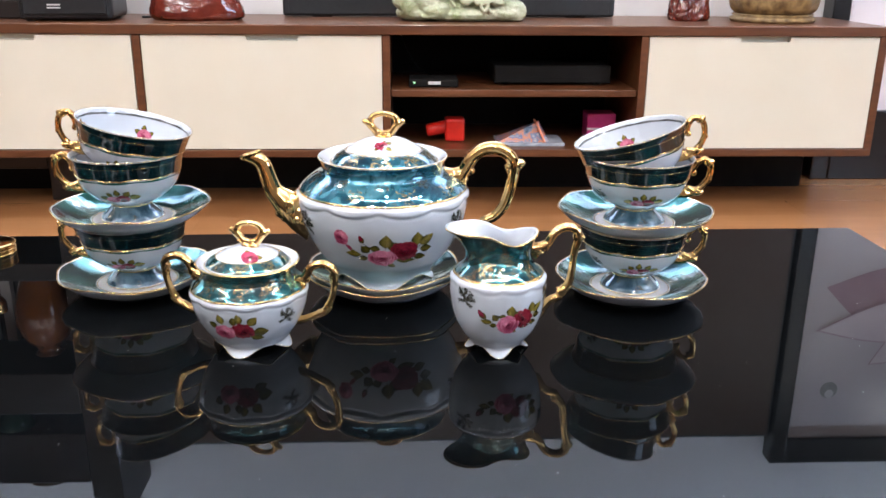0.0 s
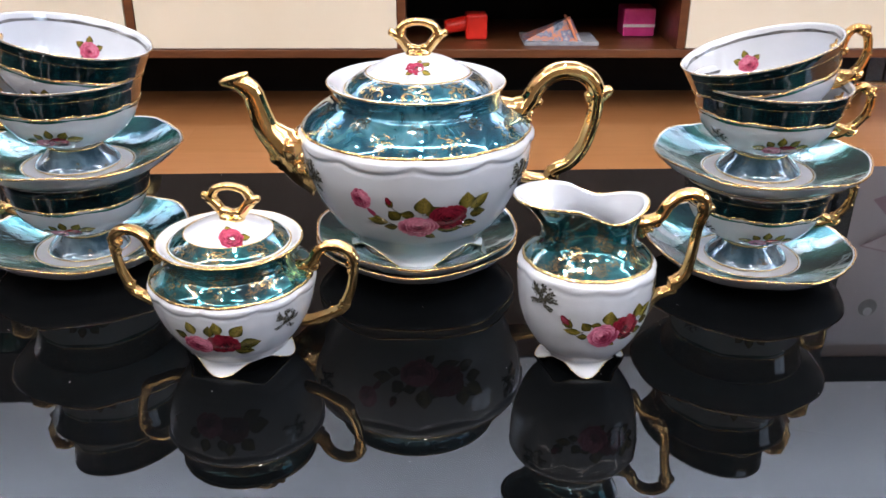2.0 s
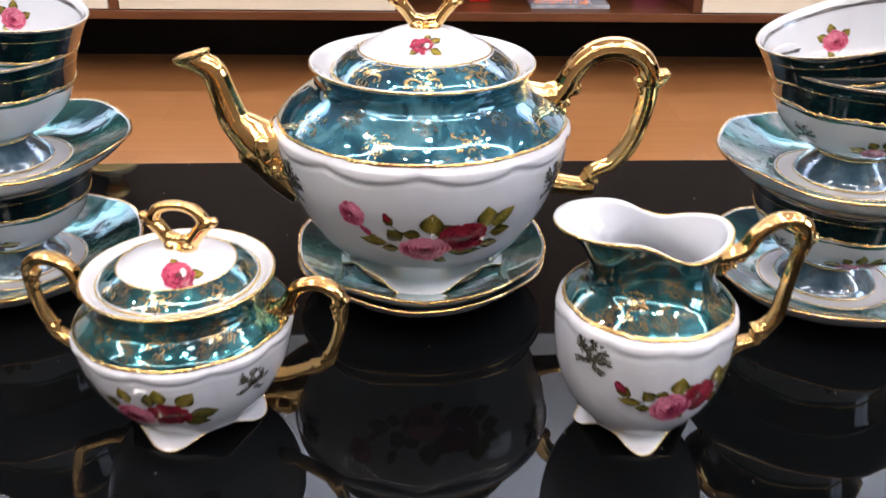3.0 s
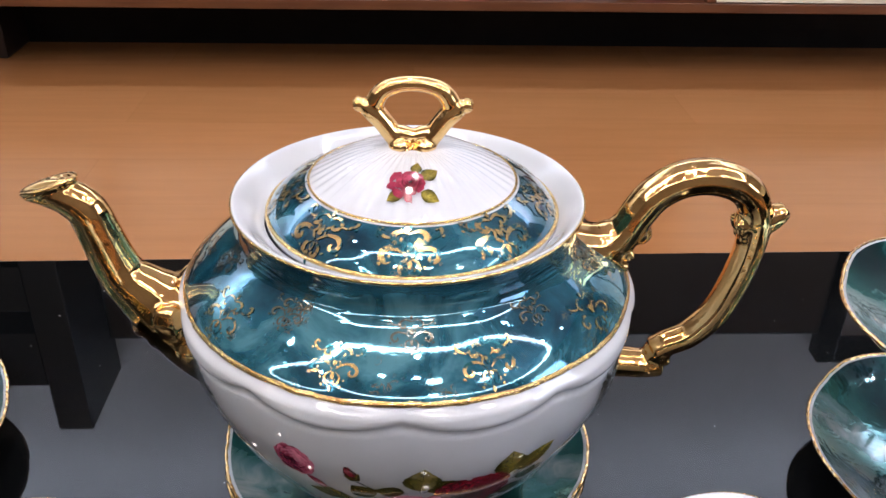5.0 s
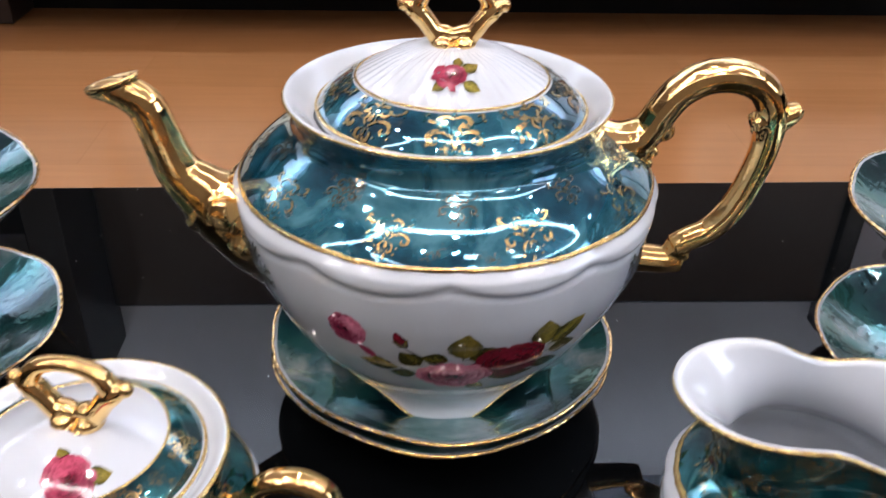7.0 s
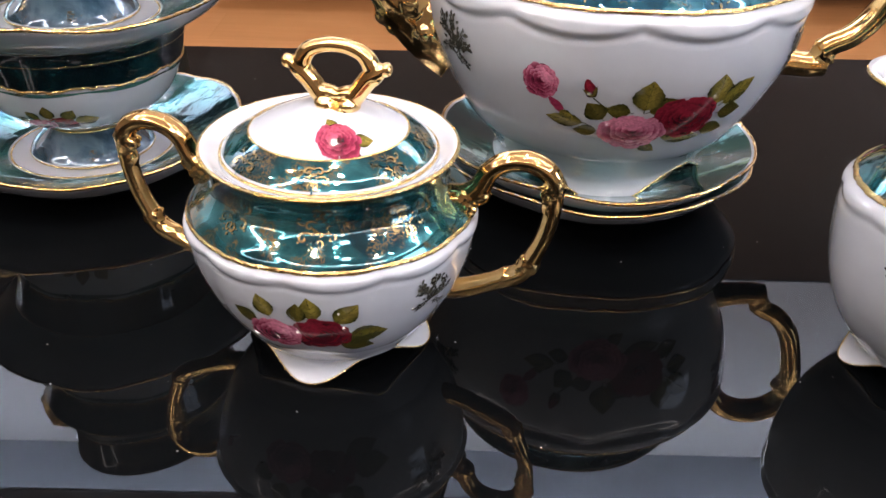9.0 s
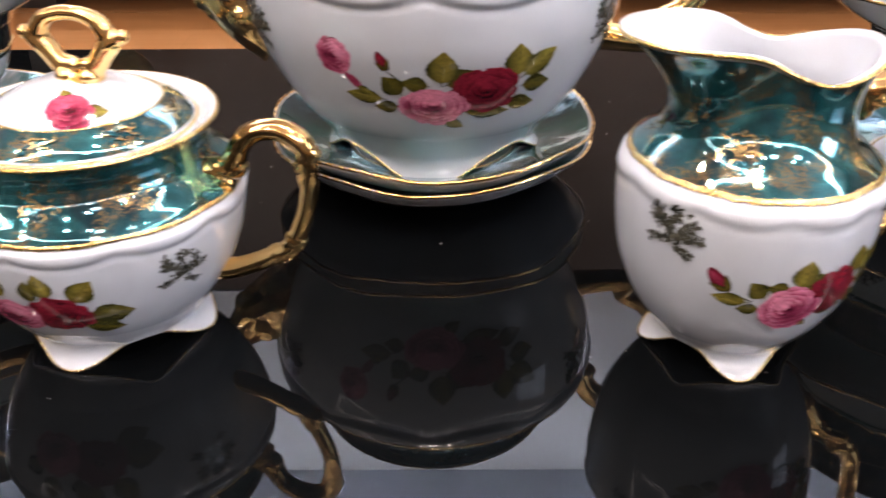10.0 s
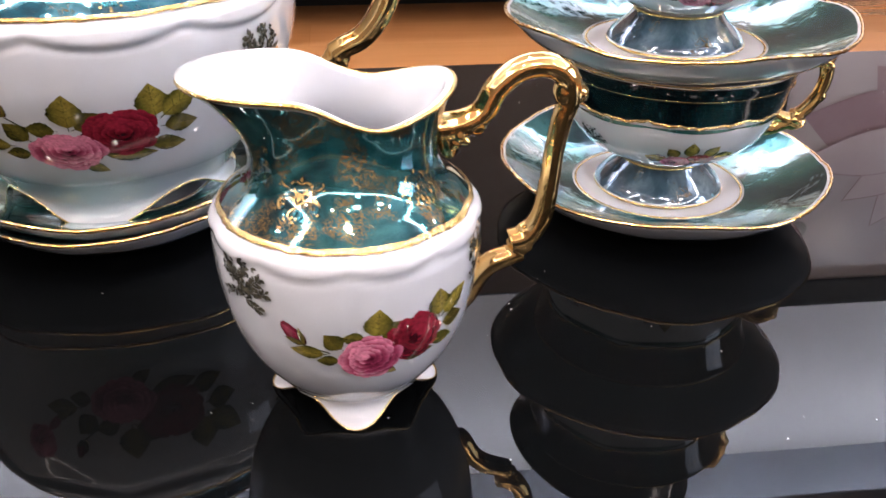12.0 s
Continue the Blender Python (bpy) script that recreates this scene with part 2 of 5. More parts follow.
def floor_material():
    """Orange-brown varnished boards, faint joints."""
    m, nt, p = base_material("varnished_floor_boards")
    tc = nt.nodes.new("ShaderNodeTexCoord")
    br = nt.nodes.new("ShaderNodeTexBrick")
    br.inputs["Color1"].default_value = (0.29, 0.125, 0.046, 1)
    br.inputs["Color2"].default_value = (0.315, 0.138, 0.053, 1)
    br.inputs["Mortar"].default_value = (0.275, 0.118, 0.043, 1)
    br.inputs["Scale"].default_value = 1.0
    br.inputs["Mortar Size"].default_value = 0.0012
    br.inputs["Brick Width"].default_value = 1.2
    br.inputs["Row Height"].default_value = 0.19
    nt.links.new(tc.outputs["Object"], br.inputs["Vector"])
    grain = ramp(nt, [(0.3, (0.91, 0.90, 0.89)), (0.7, (1.0, 1.0, 1.0))], noise_tex(nt, 6, 6, 0.6, 0.4, (0.6, 7, 1)))
    mix = nt.nodes.new("ShaderNodeMix")
    mix.data_type, mix.blend_type = "RGBA", "MULTIPLY"
    mix.inputs["Factor"].default_value = 1.0
    nt.links.new(br.outputs["Color"], mix.inputs["A"])
    nt.links.new(grain, mix.inputs["B"])
    nt.links.new(mix.outputs["Result"], p.inputs["Base Color"])
    p.inputs["Roughness"].default_value = 0.22
    p.inputs["Coat Weight"].default_value = 0.2
    p.inputs["Coat Roughness"].default_value = 0.12
    return m


FLOOR = floor_material()


def emitter(name, colour, strength):
    m, nt, p = base_material(name)
    p.inputs["Base Color"].default_value = (0.8, 0.8, 0.8, 1)
    p.inputs["Emission Color"].default_value = (*colour, 1)
    p.inputs["Emission Strength"].default_value = strength
    return m


LED = emitter("led_strip_light", (1.0, 0.955, 0.90), LED_STRENGTH)
# Cool strip added to brighten the north wall; no such lamp known.
WALL_WASH = emitter("added_wall_wash_strip", (0.70, 0.84, 1.0), WALL_WASH_STRENGTH)
SPOT = emitter("downlight_lens", (1.0, 0.95, 0.88), SPOT_STRENGTH)
DAYLIGHT = emitter("window_daylight", (0.62, 0.78, 1.0), 8.0)
GREEN_LED = emitter("green_led", (0.1, 1.0, 0.2), 0.6)


# ------------------------------------------------------------------ mesh helpers
def mesh_object(name, verts, faces, mats, parent=None, label="", mat_ids=None, smooth=True):
    me = bpy.data.meshes.new(name)
    me.from_pydata([tuple(v) for v in verts], [], faces)
    for mt in (mats if isinstance(mats, (list, tuple)) else [mats]):
        me.materials.append(mt)
    if mat_ids is not None:
        me.polygons.foreach_set("material_index", mat_ids)
    if smooth:
        me.polygons.foreach_set("use_smooth", [True] * len(me.polygons))
    me.update()
    ob = new(name, me)
    if parent is not None:
        ob.parent = parent
    if label:
        ob["label"] = label
    return ob


def part(name, bm, material, parent, label="", smooth=False):
    me = bpy.data.meshes.new(name)
    bm.to_mesh(me)
    bm.free()
    me.materials.append(material)
    if smooth:
        me.polygons.foreach_set("use_smooth", [True] * len(me.polygons))
    ob = new(name, me)
    if parent is not None:
        ob.parent = parent
    if label:
        ob["label"] = label
    return ob


def thing(name, at=None, label="", category="", group="", kind=""):
    ob = new(name)
    ob.empty_display_size = 0.05
    if at is not None:
        ob.matrix_world = at
    return tagged(ob, label, category, group, kind)


def box(x0, x1, y0, y1, z0, z1, bevel=0.0, segments=2):
    bm = bmesh.new()
    bmesh.ops.create_cube(bm, size=1.0)
    for v in bm.verts:
        v.co = ((x0 + x1) / 2 + v.co.x * (x1 - x0), (y0 + y1) / 2 + v.co.y * (y1 - y0), (z0 + z1) / 2 + v.co.z * (z1 - z0))
    if bevel:
        bmesh.ops.bevel(bm, geom=bm.edges[:], offset=bevel, segments=segments, profile=0.5, affect="EDGES")
    return bm


def smooth_path(points, steps=6):
    """Catmull-Rom through points (tuples of any length)."""
    p = [np.array(q, float) for q in points]
    p = [2 * p[0] - p[1]] + p + [2 * p[-1] - p[-2]]
    out = []
    for i in range(1, len(p) - 2):
        a, b, c, d = p[i - 1], p[i], p[i + 1], p[i + 2]
        for k in range(steps):
            t = k / steps
            out.append(0.5 * (2 * b + (c - a) * t + (2 * a - 5 * b + 4 * c - d) * t * t + (3 * b - a - 3 * c + d) * t ** 3))
    out.append(p[-2])
    return out


def lathe(profile, shape=None, seg=96):
    """Verts and faces of a turned form; shape(theta, r, z) may change r and z."""
    verts, faces = [], []
    n = len(profile)
    for r, z in profile:
        for k in range(seg):
            th = 2 * math.pi * k / seg
            rr, zz = shape(th, r, z) if shape else (r, z)
            verts.append((rr * math.cos(th), rr * math.sin(th), zz))
    for i in range(n - 1):
        for k in range(seg):
            k2 = (k + 1) % seg
            faces.append((i * seg + k, i * seg + k2, (i + 1) * seg + k2, (i + 1) * seg + k))
    return verts, faces


def ring(radius, shape, r, z, seg=96, sides=6, flat=1.0, lift=0.0, beads=0):
    """A thin closed band round a turned form at profile point (r, z)."""
    verts, faces = [], []
    for k in range(seg):
        th = 2 * math.pi * k / seg
        rr, zz = shape(th, r, z) if shape else (r, z)
        for s in range(sides):
            a = 2 * math.pi * s / sides
            w = radius * (1 + (0.10 * math.sin(beads * th + 2 * math.sin(3 * th)) if beads else 0.0))
            q = rr + lift + w * math.cos(a)
            verts.append((q * math.cos(th), q * math.sin(th), zz + w * flat * math.sin(a)))
    for k in range(seg):
        for s in range(sides):
            k2, s2 = (k + 1) % seg, (s + 1) % sides
            faces.append((k * sides + s, k2 * sides + s, k2 * sides + s2, k * sides + s2))
    return verts, faces


def tube(points, sides=10, steps=6, flatten=1.0, caps=True, closed=False):
    """A swept tube: points are (x, y, z, radius); flatten squeezes it sideways."""
    path = smooth_path(points, steps)
    if closed:
        path = path[:-1]
    verts, faces = [], []
    m = len(path)
    up = None
    for i, q in enumerate(path):
        a = path[(i - 1) % m] if (closed or i > 0) else path[i]
        b = path[(i + 1) % m] if (closed or i < m - 1) else path[i]
        d = Vector(b[:3] - a[:3]).normalized()
        if up is None:
            up = Vector((0, 1, 0)) if abs(d.y) < 0.9 else Vector((1, 0, 0))
        side = d.cross(up).normalized()
        up = side.cross(d).normalized()
        for s in range(sides):
            g = 2 * math.pi * s / sides
            verts.append(Vector(q[:3]) + side * (math.cos(g) * q[3]) + up * (math.sin(g) * q[3] * flatten))
    rows = m if closed else m - 1
    for i in range(rows):
        for s in range(sides):
            i2, s2 = (i + 1) % m, (s + 1) % sides
            faces.append((i * sides + s, i * sides + s2, i2 * sides + s2, i2 * sides + s))
    if caps and not closed:
        faces.append(tuple(range(sides))[::-1])
        faces.append(tuple((m - 1) * sides + s for s in range(sides)))
    return verts, faces


def ball(x, y, z, rx, ry=None, rz=None, u=12, v=8):
    ry, rz = ry or rx, rz or rx
    verts, faces = [], []
    for i in range(v + 1):
        p = math.pi * i / v
        for k in range(u):
            t = 2 * math.pi * k / u
            verts.append((x + rx * math.sin(p) * math.cos(t), y + ry * math.sin(p) * math.sin(t), z + rz * math.cos(p)))
    for i in range(v):
        for k in range(u):
            k2 = (k + 1) % u
            faces.append((i * u + k, (i + 1) * u + k, (i + 1) * u + k2, i * u + k2))
    return verts, faces


def joined(*pieces):
    verts, faces = [], []
    for v, f in pieces:
        n = len(verts)
        verts += list(v)
        faces += [tuple(i + n for i in q) for q in f]
    return verts, faces


def berries(x, z, spread, r, n=9, seed=1):
    """A cast cluster of small round berries on both cheeks of a handle."""
    rnd = random.Random(seed)
    out = []
    for side in (-1, 1):
        for k in range(n):
            a = 2.4 * k
            d = spread * math.sqrt((k + 0.5) / n)
            out.append(ball(x + d * math.cos(a), side * (spread * 0.95 - 0.35 * d), z + d * math.sin(a), r * rnd.uniform(0.85, 1.15), r, r))
    return joined(*out)


class Surface:
    """The outside of a turned form, to lay printed flowers on."""

    def __init__(self, profile, shape=None):
        self.p, self.shape = np.array(profile), shape
        self.s = np.concatenate([[0], np.cumsum(np.linalg.norm(np.diff(self.p, axis=0), axis=1))])

    def spot(self, th, s):
        r, z = np.interp(s, self.s, self.p[:, 0]), np.interp(s, self.s, self.p[:, 1])
        if self.shape:
            r, z = self.shape(th, r, z)
        return Vector((r * math.cos(th), r * math.sin(th), z))

    def at(self, th0, z0, a, b, lift):
        s0 = np.interp(z0, self.p[:, 1], self.s)
        r0 = max(np.interp(s0 + b, self.s, self.p[:, 0]), 0.004)
        th, s = th0 + a / r0, s0 + b
        q = self.spot(th, s)
        n = (self.spot(th + 0.01, s) - q).cross(self.spot(th, s + 0.0005) - q)
        n.normalize()
        return q + n * lift


class FlatTop:
    """A dome seen from above (lid or cup floor): coordinates in plan."""

    def __init__(self, profile):
        self.p = np.array(sorted(profile, key=lambda q: q[0]))

    def at(self, th0, z0, a, b, lift):
        x, y = th0 + a, z0 + b
        r = math.hypot(x, y)
        return Vector((x, y, float(np.interp(r, self.p[:, 0], self.p[:, 1])) + lift))


class Print:
    """Collects enamel shapes on a surface into one mesh, each corner with its pigment."""

    def __init__(self, surface, th0, z0, size=1.0, side=1):
        self.side = side
        self.f, self.th0, self.z0, self.k = surface, th0, z0, size
        self.v, self.faces, self.inks, self.h = [], [], [], 0.00012

    def put(self, a, b):
        self.v.append(self.f.at(self.th0, self.z0, a * self.k, b * self.k, self.h * self.side))

    def fan(self, centre, rim, tint, rows=None):
        """A patch that follows the curved surface: rings from the centre out to the rim. tint: a colour, or a function of the place."""
        tone = tint if callable(tint) else (lambda a, b: tint)
        base, n = len(self.v), len(rim)
        reach = max(math.hypot(a - centre[0], b - centre[1]) for a, b in rim) * self.k
        rows = rows or max(1, min(5, int(reach / 0.0011) + 1))
        self.put(*centre)
        self.inks.append(tone(*centre))
        for j in range(1, rows + 1):
            q = j / rows
            for a, b in rim:
                u, w = centre[0] + (a - centre[0]) * q, centre[1] + (b - centre[1]) * q
                self.put(u, w)
                self.inks.append(tone(u, w))
        for i in range(n):
            i2 = (i + 1) % n
            self.faces.append((base, base + 1 + i, base + 1 + i2))
            for j in range(rows - 1):
                c = base + 1 + j * n
                self.faces.append((c + i, c + n + i, c + n + i2, c + i2))
        self.h += 0.0000040

    def petal(self, x, y, rx, ry, turn, tint, n=16, frill=0.09):
        c, s = math.cos(turn), math.sin(turn)
        rim, ph = [], random.uniform(0, 6.28)
        for i in range(n):
            t = 2 * math.pi * i / n
            w = 1 + frill * math.sin(3 * t + ph) + 0.5 * frill * math.sin(5 * t + 2 * ph) + random.uniform(-0.02, 0.02)
            u, v = rx * w * math.cos(t), ry * w * math.sin(t)
            rim.append((x + u * c - v * s, y + u * s + v * c))
        self.fan((x, y), rim, tint)

    def rose(self, x, y, r, inks, squash=0.85):
        """Whorls of frilled petals, each dark at its root and pale at its lip, closing into a tight heart."""
        lo, mid, hi = inks
        lean = (random.uniform(-0.22, 0.22), random.uniform(0.06, 0.24))
        self.petal(x, y, r * 0.86, r * 0.86 * squash, 0.0, blend(lo, mid, 0.4), 22, 0.06)
        for count, rad, size in ((9, 0.72, 0.36), (8, 0.58, 0.37), (7, 0.43, 0.33), (6, 0.29, 0.26), (5, 0.17, 0.19), (3, 0.06, 0.11)):
            off = random.uniform(0, 6)
            for i in range(count):
                t = off + 2 * math.pi * i / count + random.uniform(-0.16, 0.16)
                d = r * rad * random.uniform(0.90, 1.10)
                inward = 1 - rad / 0.72
                px, py = x + d * math.cos(t) + lean[0] * r * inward, y + d * squash * math.sin(t) + lean[1] * r * inward
                near, far = d - r * size * 0.62, d + r * size * 0.62
                lift = random.uniform(-0.30, 0.30) + 0.16 * math.sin(t)

                def tone(a, b, near=near, far=far, lift=lift):
                    q = (math.hypot(a - x, (b - y) / squash) - near) / (far - near)
                    return blend(lo, mid, 1.6 * q + lift) if q < 0.62 else blend(mid, hi, (q - 0.62) * 2.4 + lift)
                turn = math.atan2(squash * math.sin(t), math.cos(t)) + math.pi / 2 + random.uniform(-0.25, 0.25)
                self.petal(px, py, r * size * random.uniform(0.80, 1.02), r * size * 0.62, turn, tone, 14, 0.12)

    def bud(self, x, y, r, turn, inks):
        lo, mid, hi = inks
        self.stem(x - r * math.cos(turn), y - r * math.sin(turn), x - 2.4 * r * math.cos(turn + 0.3), y - 2.4 * r * math.sin(turn + 0.3))
        ca, sa = math.cos(turn), math.sin(turn)
        self.petal(x, y, r, r * 0.55, turn, lambda a, b: blend(lo, mid, 0.6 + ((a - x) * ca + (b - y) * sa) / r))
        self.petal(x + 0.15 * r * ca, y + 0.15 * r * sa, r * 0.72, r * 0.26, turn + 0.2, lambda a, b: blend(mid, hi, 0.4 + ((a - x) * ca + (b - y) * sa) / r))
        for s in (-1, 1):
            self.leaf(x - 0.9 * r * ca, y - 0.9 * r * sa, r * 1.3, turn + 0.55 * s, LEAF_DEEP, 0.14)

    def stem(self, x0, y0, x1, y1, w=0.00030, ink=LEAF_DEEP):
        dx, dy = x1 - x0, y1 - y0
        d = math.hypot(dx, dy)
        nx, ny = -dy / d * w, dx / d * w
        self.fan(((x0 + x1) / 2, (y0 + y1) / 2), [(x0 + nx, y0 + ny), (x0 - nx, y0 - ny), (x1 - nx, y1 - ny), (x1 + nx, y1 + ny)], ink)

    def leaf(self, x, y, length, turn, ink=LEAF_MID, wide=0.36):
        """A pointed leaf: yellow-olive along the rib, dark towards its saw-toothed edge, one half in the darker tone."""
        c, s = math.cos(turn), math.sin(turn)

        def lay(u, v):
            return (x + u * c - v * s, y + u * s + v * c)
        rim = [lay(length * i / 12, wide * length * math.sin(math.pi * (i / 12) ** 0.8) * (1 + 0.09 * (i % 2))) for i in range(13)]
        rim += [lay(length * i / 12, -wide * length * math.sin(math.pi * (i / 12) ** 0.8) * (1 + 0.09 * (i % 2))) for i in range(11, 0, -1)]
        pale = blend(LEAF_LIGHT, LEAF_BROWN, random.uniform(0.0, 0.55)) if ink == LEAF_MID else blend(LEAF_MID, LEAF_BROWN, random.uniform(0.0, 0.6))
        dark_side = random.choice((-1, 1))

        def tone(a, b):
            u, v = (a - x) * c + (b - y) * s, -(a - x) * s + (b - y) * c
            q = abs(v) / (wide * length)
            return blend(blend(pale, ink, 0.55 if v * dark_side > 0 else 0.05), LEAF_DEEP, 1.25 * q * q + 0.30 * (1 - u / length) ** 3)
        self.fan(lay(length * 0.42, 0), rim, tone, 5)
        self.stem(*lay(-0.12 * length, 0), *lay(0.9 * length, 0), w=length * 0.012, ink=LEAF_DEEP)
        for i in (0.3, 0.5, 0.68):
            for side in (-1, 1):
                self.stem(*lay(length * i, 0), *lay(length * (i + 0.14), side * 0.62 * wide * length * math.sin(math.pi * (i + 0.14) ** 0.8)), w=length * 0.007, ink=blend(LEAF_DEEP, LEAF_MID, 0.4))

    def sprig(self, r, n=26):
        """A small bunch of fine stalks set with tiny pointed leaves."""
        ink = (0.04, 0.04, 0.04)
        for _ in range(int(n * 1.1)):
            t, d = random.uniform(0, 6.28), r * 0.88 * math.sqrt(random.random())
            self.petal(d * math.cos(t), d * math.sin(t), r * 0.12, r * 0.06, random.uniform(0, 3.1), ink, 6, 0.05)
        for bx, by, turn, length in ((-0.25, -0.75, 1.35, 1.5), (-0.1, -0.55, 0.75, 1.2), (-0.1, -0.2, 2.25, 1.1), (0.05, -0.35, 0.15, 1.0), (-0.2, 0.1, 2.9, 0.7), (0.0, -0.6, -0.5, 0.8), (-0.3, -0.4, 3.6, 0.6)):
            x0, y0 = bx * r, by * r
            x1, y1 = x0 + length * r * math.cos(turn), y0 + length * r * math.sin(turn)
            self.stem(x0, y0, x1, y1, w=r * 0.022, ink=ink)
            steps = max(4, int(n * length / 5))
            for i in range(1, steps + 1):
                q = i / steps
                for side in (-1, 1):
                    a = turn + side * random.uniform(0.6, 1.1)
                    d = r * random.uniform(0.14, 0.25)
                    self.petal(x0 + (x1 - x0) * q + d * math.cos(a) * 0.7, y0 + (y1 - y0) * q + d * math.sin(a) * 0.7, d * 0.58, d * 0.32, a, ink, 6, 0.05)

    def ribbon(self, points, w, ink):
        """A tapered stroke along a smooth line."""
        line = smooth_path(points, 5)
        m = len(line)
        for i in range(m - 1):
            a, b = line[i], line[i + 1]
            dx, dy = b[0] - a[0], b[1] - a[1]
            d = math.hypot(dx, dy) or 1e-9
            wa = w * (0.35 + 0.65 * math.sin(math.pi * (i + 0.5) / m))
            nx, ny = -dy / d * wa, dx / d * wa
            self.fan(((a[0] + b[0]) / 2, (a[1] + b[1]) / 2), [(a[0] + nx, a[1] + ny), (a[0] - nx, a[1] - ny), (b[0] - nx, b[1] - ny), (b[0] + nx, b[1] + ny)], ink)
            self.h -= 0.0000035

    def filigree(self, k=1.0, stroke=1.25):
        """A symmetrical scrollwork motif, about 14 mm wide at k = 1."""
        k *= 0.001
        ink = (0.3, 0.2, 0.1)
        for s in (-1, 1):
            for pts, w in (([(0, 4.5), (2.0, 5.2), (3.6, 4.0), (3.2, 2.4), (1.9, 2.6), (2.1, 3.5)], 0.34), ([(0.4, -1), (2.2, 0.6), (4.6, 0.8), (6.2, -0.6), (5.6, -2.2), (4.2, -1.8), (4.5, -0.8)], 0.36),
                           ([(0.5, -1.5), (1.9, -2.6), (1.7, -4.4), (0.6, -4.6), (0.7, -3.7)], 0.30), ([(3.4, 3.6), (5.2, 3.4), (6.8, 4.6), (6.4, 5.8), (5.5, 5.3)], 0.26), ([(1.6, 0.3), (1.0, 1.8), (1.7, 2.6)], 0.24)):
                self.ribbon([(s * x * k, y * k) for x, y in pts], w * k * stroke * random.uniform(0.7, 1.25), ink)
            for x, y, r in ((6.6, -2.8, 0.5), (2.6, -5.2, 0.45), (7.2, 3.6, 0.4), (3.2, -3.4, 0.35)):
                self.petal(s * x * k, y * k, r * k, r * k * 0.7, 0.6 * s, ink, 6)
        for x, y, rx, ry in ((0, 1.2, 0.7, 1.3), (0, -2.6, 0.55, 1.1), (0, 5.9, 0.5, 0.8), (0, -6.0, 0.4, 0.8)):
            self.petal(x * k, y * k, rx * k, ry * k, 0.0, ink, 8)

    def done(self, name, parent, label, material=None):
        ob = mesh_object(name, self.v, self.faces, material or PIGMENT, parent, label)
        if material is None:
            layer = ob.data.color_attributes.new("pigment", "FLOAT_COLOR", "POINT")
            layer.data.foreach_set("color", [c for q in self.inks for c in (*q, 1.0)])
        return ob


FRONT = -math.pi / 2


def bouquet(surface, z0, th0, k, squash=0.62):
    """The large spray: a pink and a crimson rose with leaves round them."""
    d = Print(surface, th0, z0, k)
    for x, y, l, t, ink, w in ((0.0050, 0.0106, 0.0130, 0.46, LEAF_DEEP, 0.36), (-0.0020, 0.0100, 0.0100, 2.97, LEAF_DEEP, 0.36), (-0.0118, 0.0060, 0.0105, 2.30, LEAF_DEEP, 0.42), (-0.0190, 0.0030, 0.0147, 3.05, LEAF_MID, 0.24),
                               (-0.0130, -0.0006, 0.0092, 3.20, LEAF_DEEP, 0.34), (0.0030, 0.0115, 0.0140, 1.50, LEAF_MID, 0.42), (0.0322, 0.0130, 0.0138, 1.58, LEAF_MID, 0.42), (0.0350, 0.0125, 0.0170, 0.65, LEAF_MID, 0.28),
                               (0.0345, 0.0075, 0.0125, 0.00, LEAF_DEEP, 0.34), (0.0120, -0.0030, 0.0180, -0.10, LEAF_DEEP, 0.20), (0.0280, 0.0000, 0.0130, -0.20, LEAF_DEEP, 0.30), (0.0040, -0.0070, 0.0090, -0.60, LEAF_MID, 0.30)):
        d.leaf(x, y, l, t, ink, w)
    d.petal(0.0130, 0.0060, 0.0080, 0.0060, 0.3, CRIM_DEEP)
    d.rose(0.0195, 0.0070, 0.0142, CRIMS, min(0.92, squash * 1.25))
    d.rose(0.0, 0.0, 0.0142, PINKS, squash)
    return d


def moulded(name, pieces, voxel, material, parent, label="", relax=5):
    """Melts overlapping forms into one cast piece with soft inner corners."""
    ob = mesh_object(name, *joined(*pieces), material, parent, label)
    mod = ob.modifiers.new("melt", "REMESH")
    mod.mode, mod.voxel_size, mod.use_smooth_shade = "VOXEL", voxel, True
    soft = ob.modifiers.new("soften", "SMOOTH")
    soft.factor, soft.iterations = 0.5, relax
    bpy.context.view_layer.update()
    graph = bpy.context.evaluated_depsgraph_get()
    cast = bpy.data.meshes.new_from_object(ob.evaluated_get(graph))
    ob.modifiers.clear()
    rough = ob.data
    ob.data = cast
    bpy.data.meshes.remove(rough)
    cast.name = name
    cast.polygons.foreach_set("use_smooth", [True] * len(cast.polygons))
    if not cast.materials:
        cast.materials.append(material)
    return ob


# ------------------------------------------------------------------ room (turned a little against the first view)
ROOM = pose(0, 0, 0, 0, 0, 2.3)
WALL_Y, CEIL_Z = 3.02, 2.75


def set_piece(name, bm, material, kind="structure", label="", category=""):
    ob = part(name, bm, material, None)
    ob.matrix_world = ROOM
    return tagged(ob, label, category, "", kind)


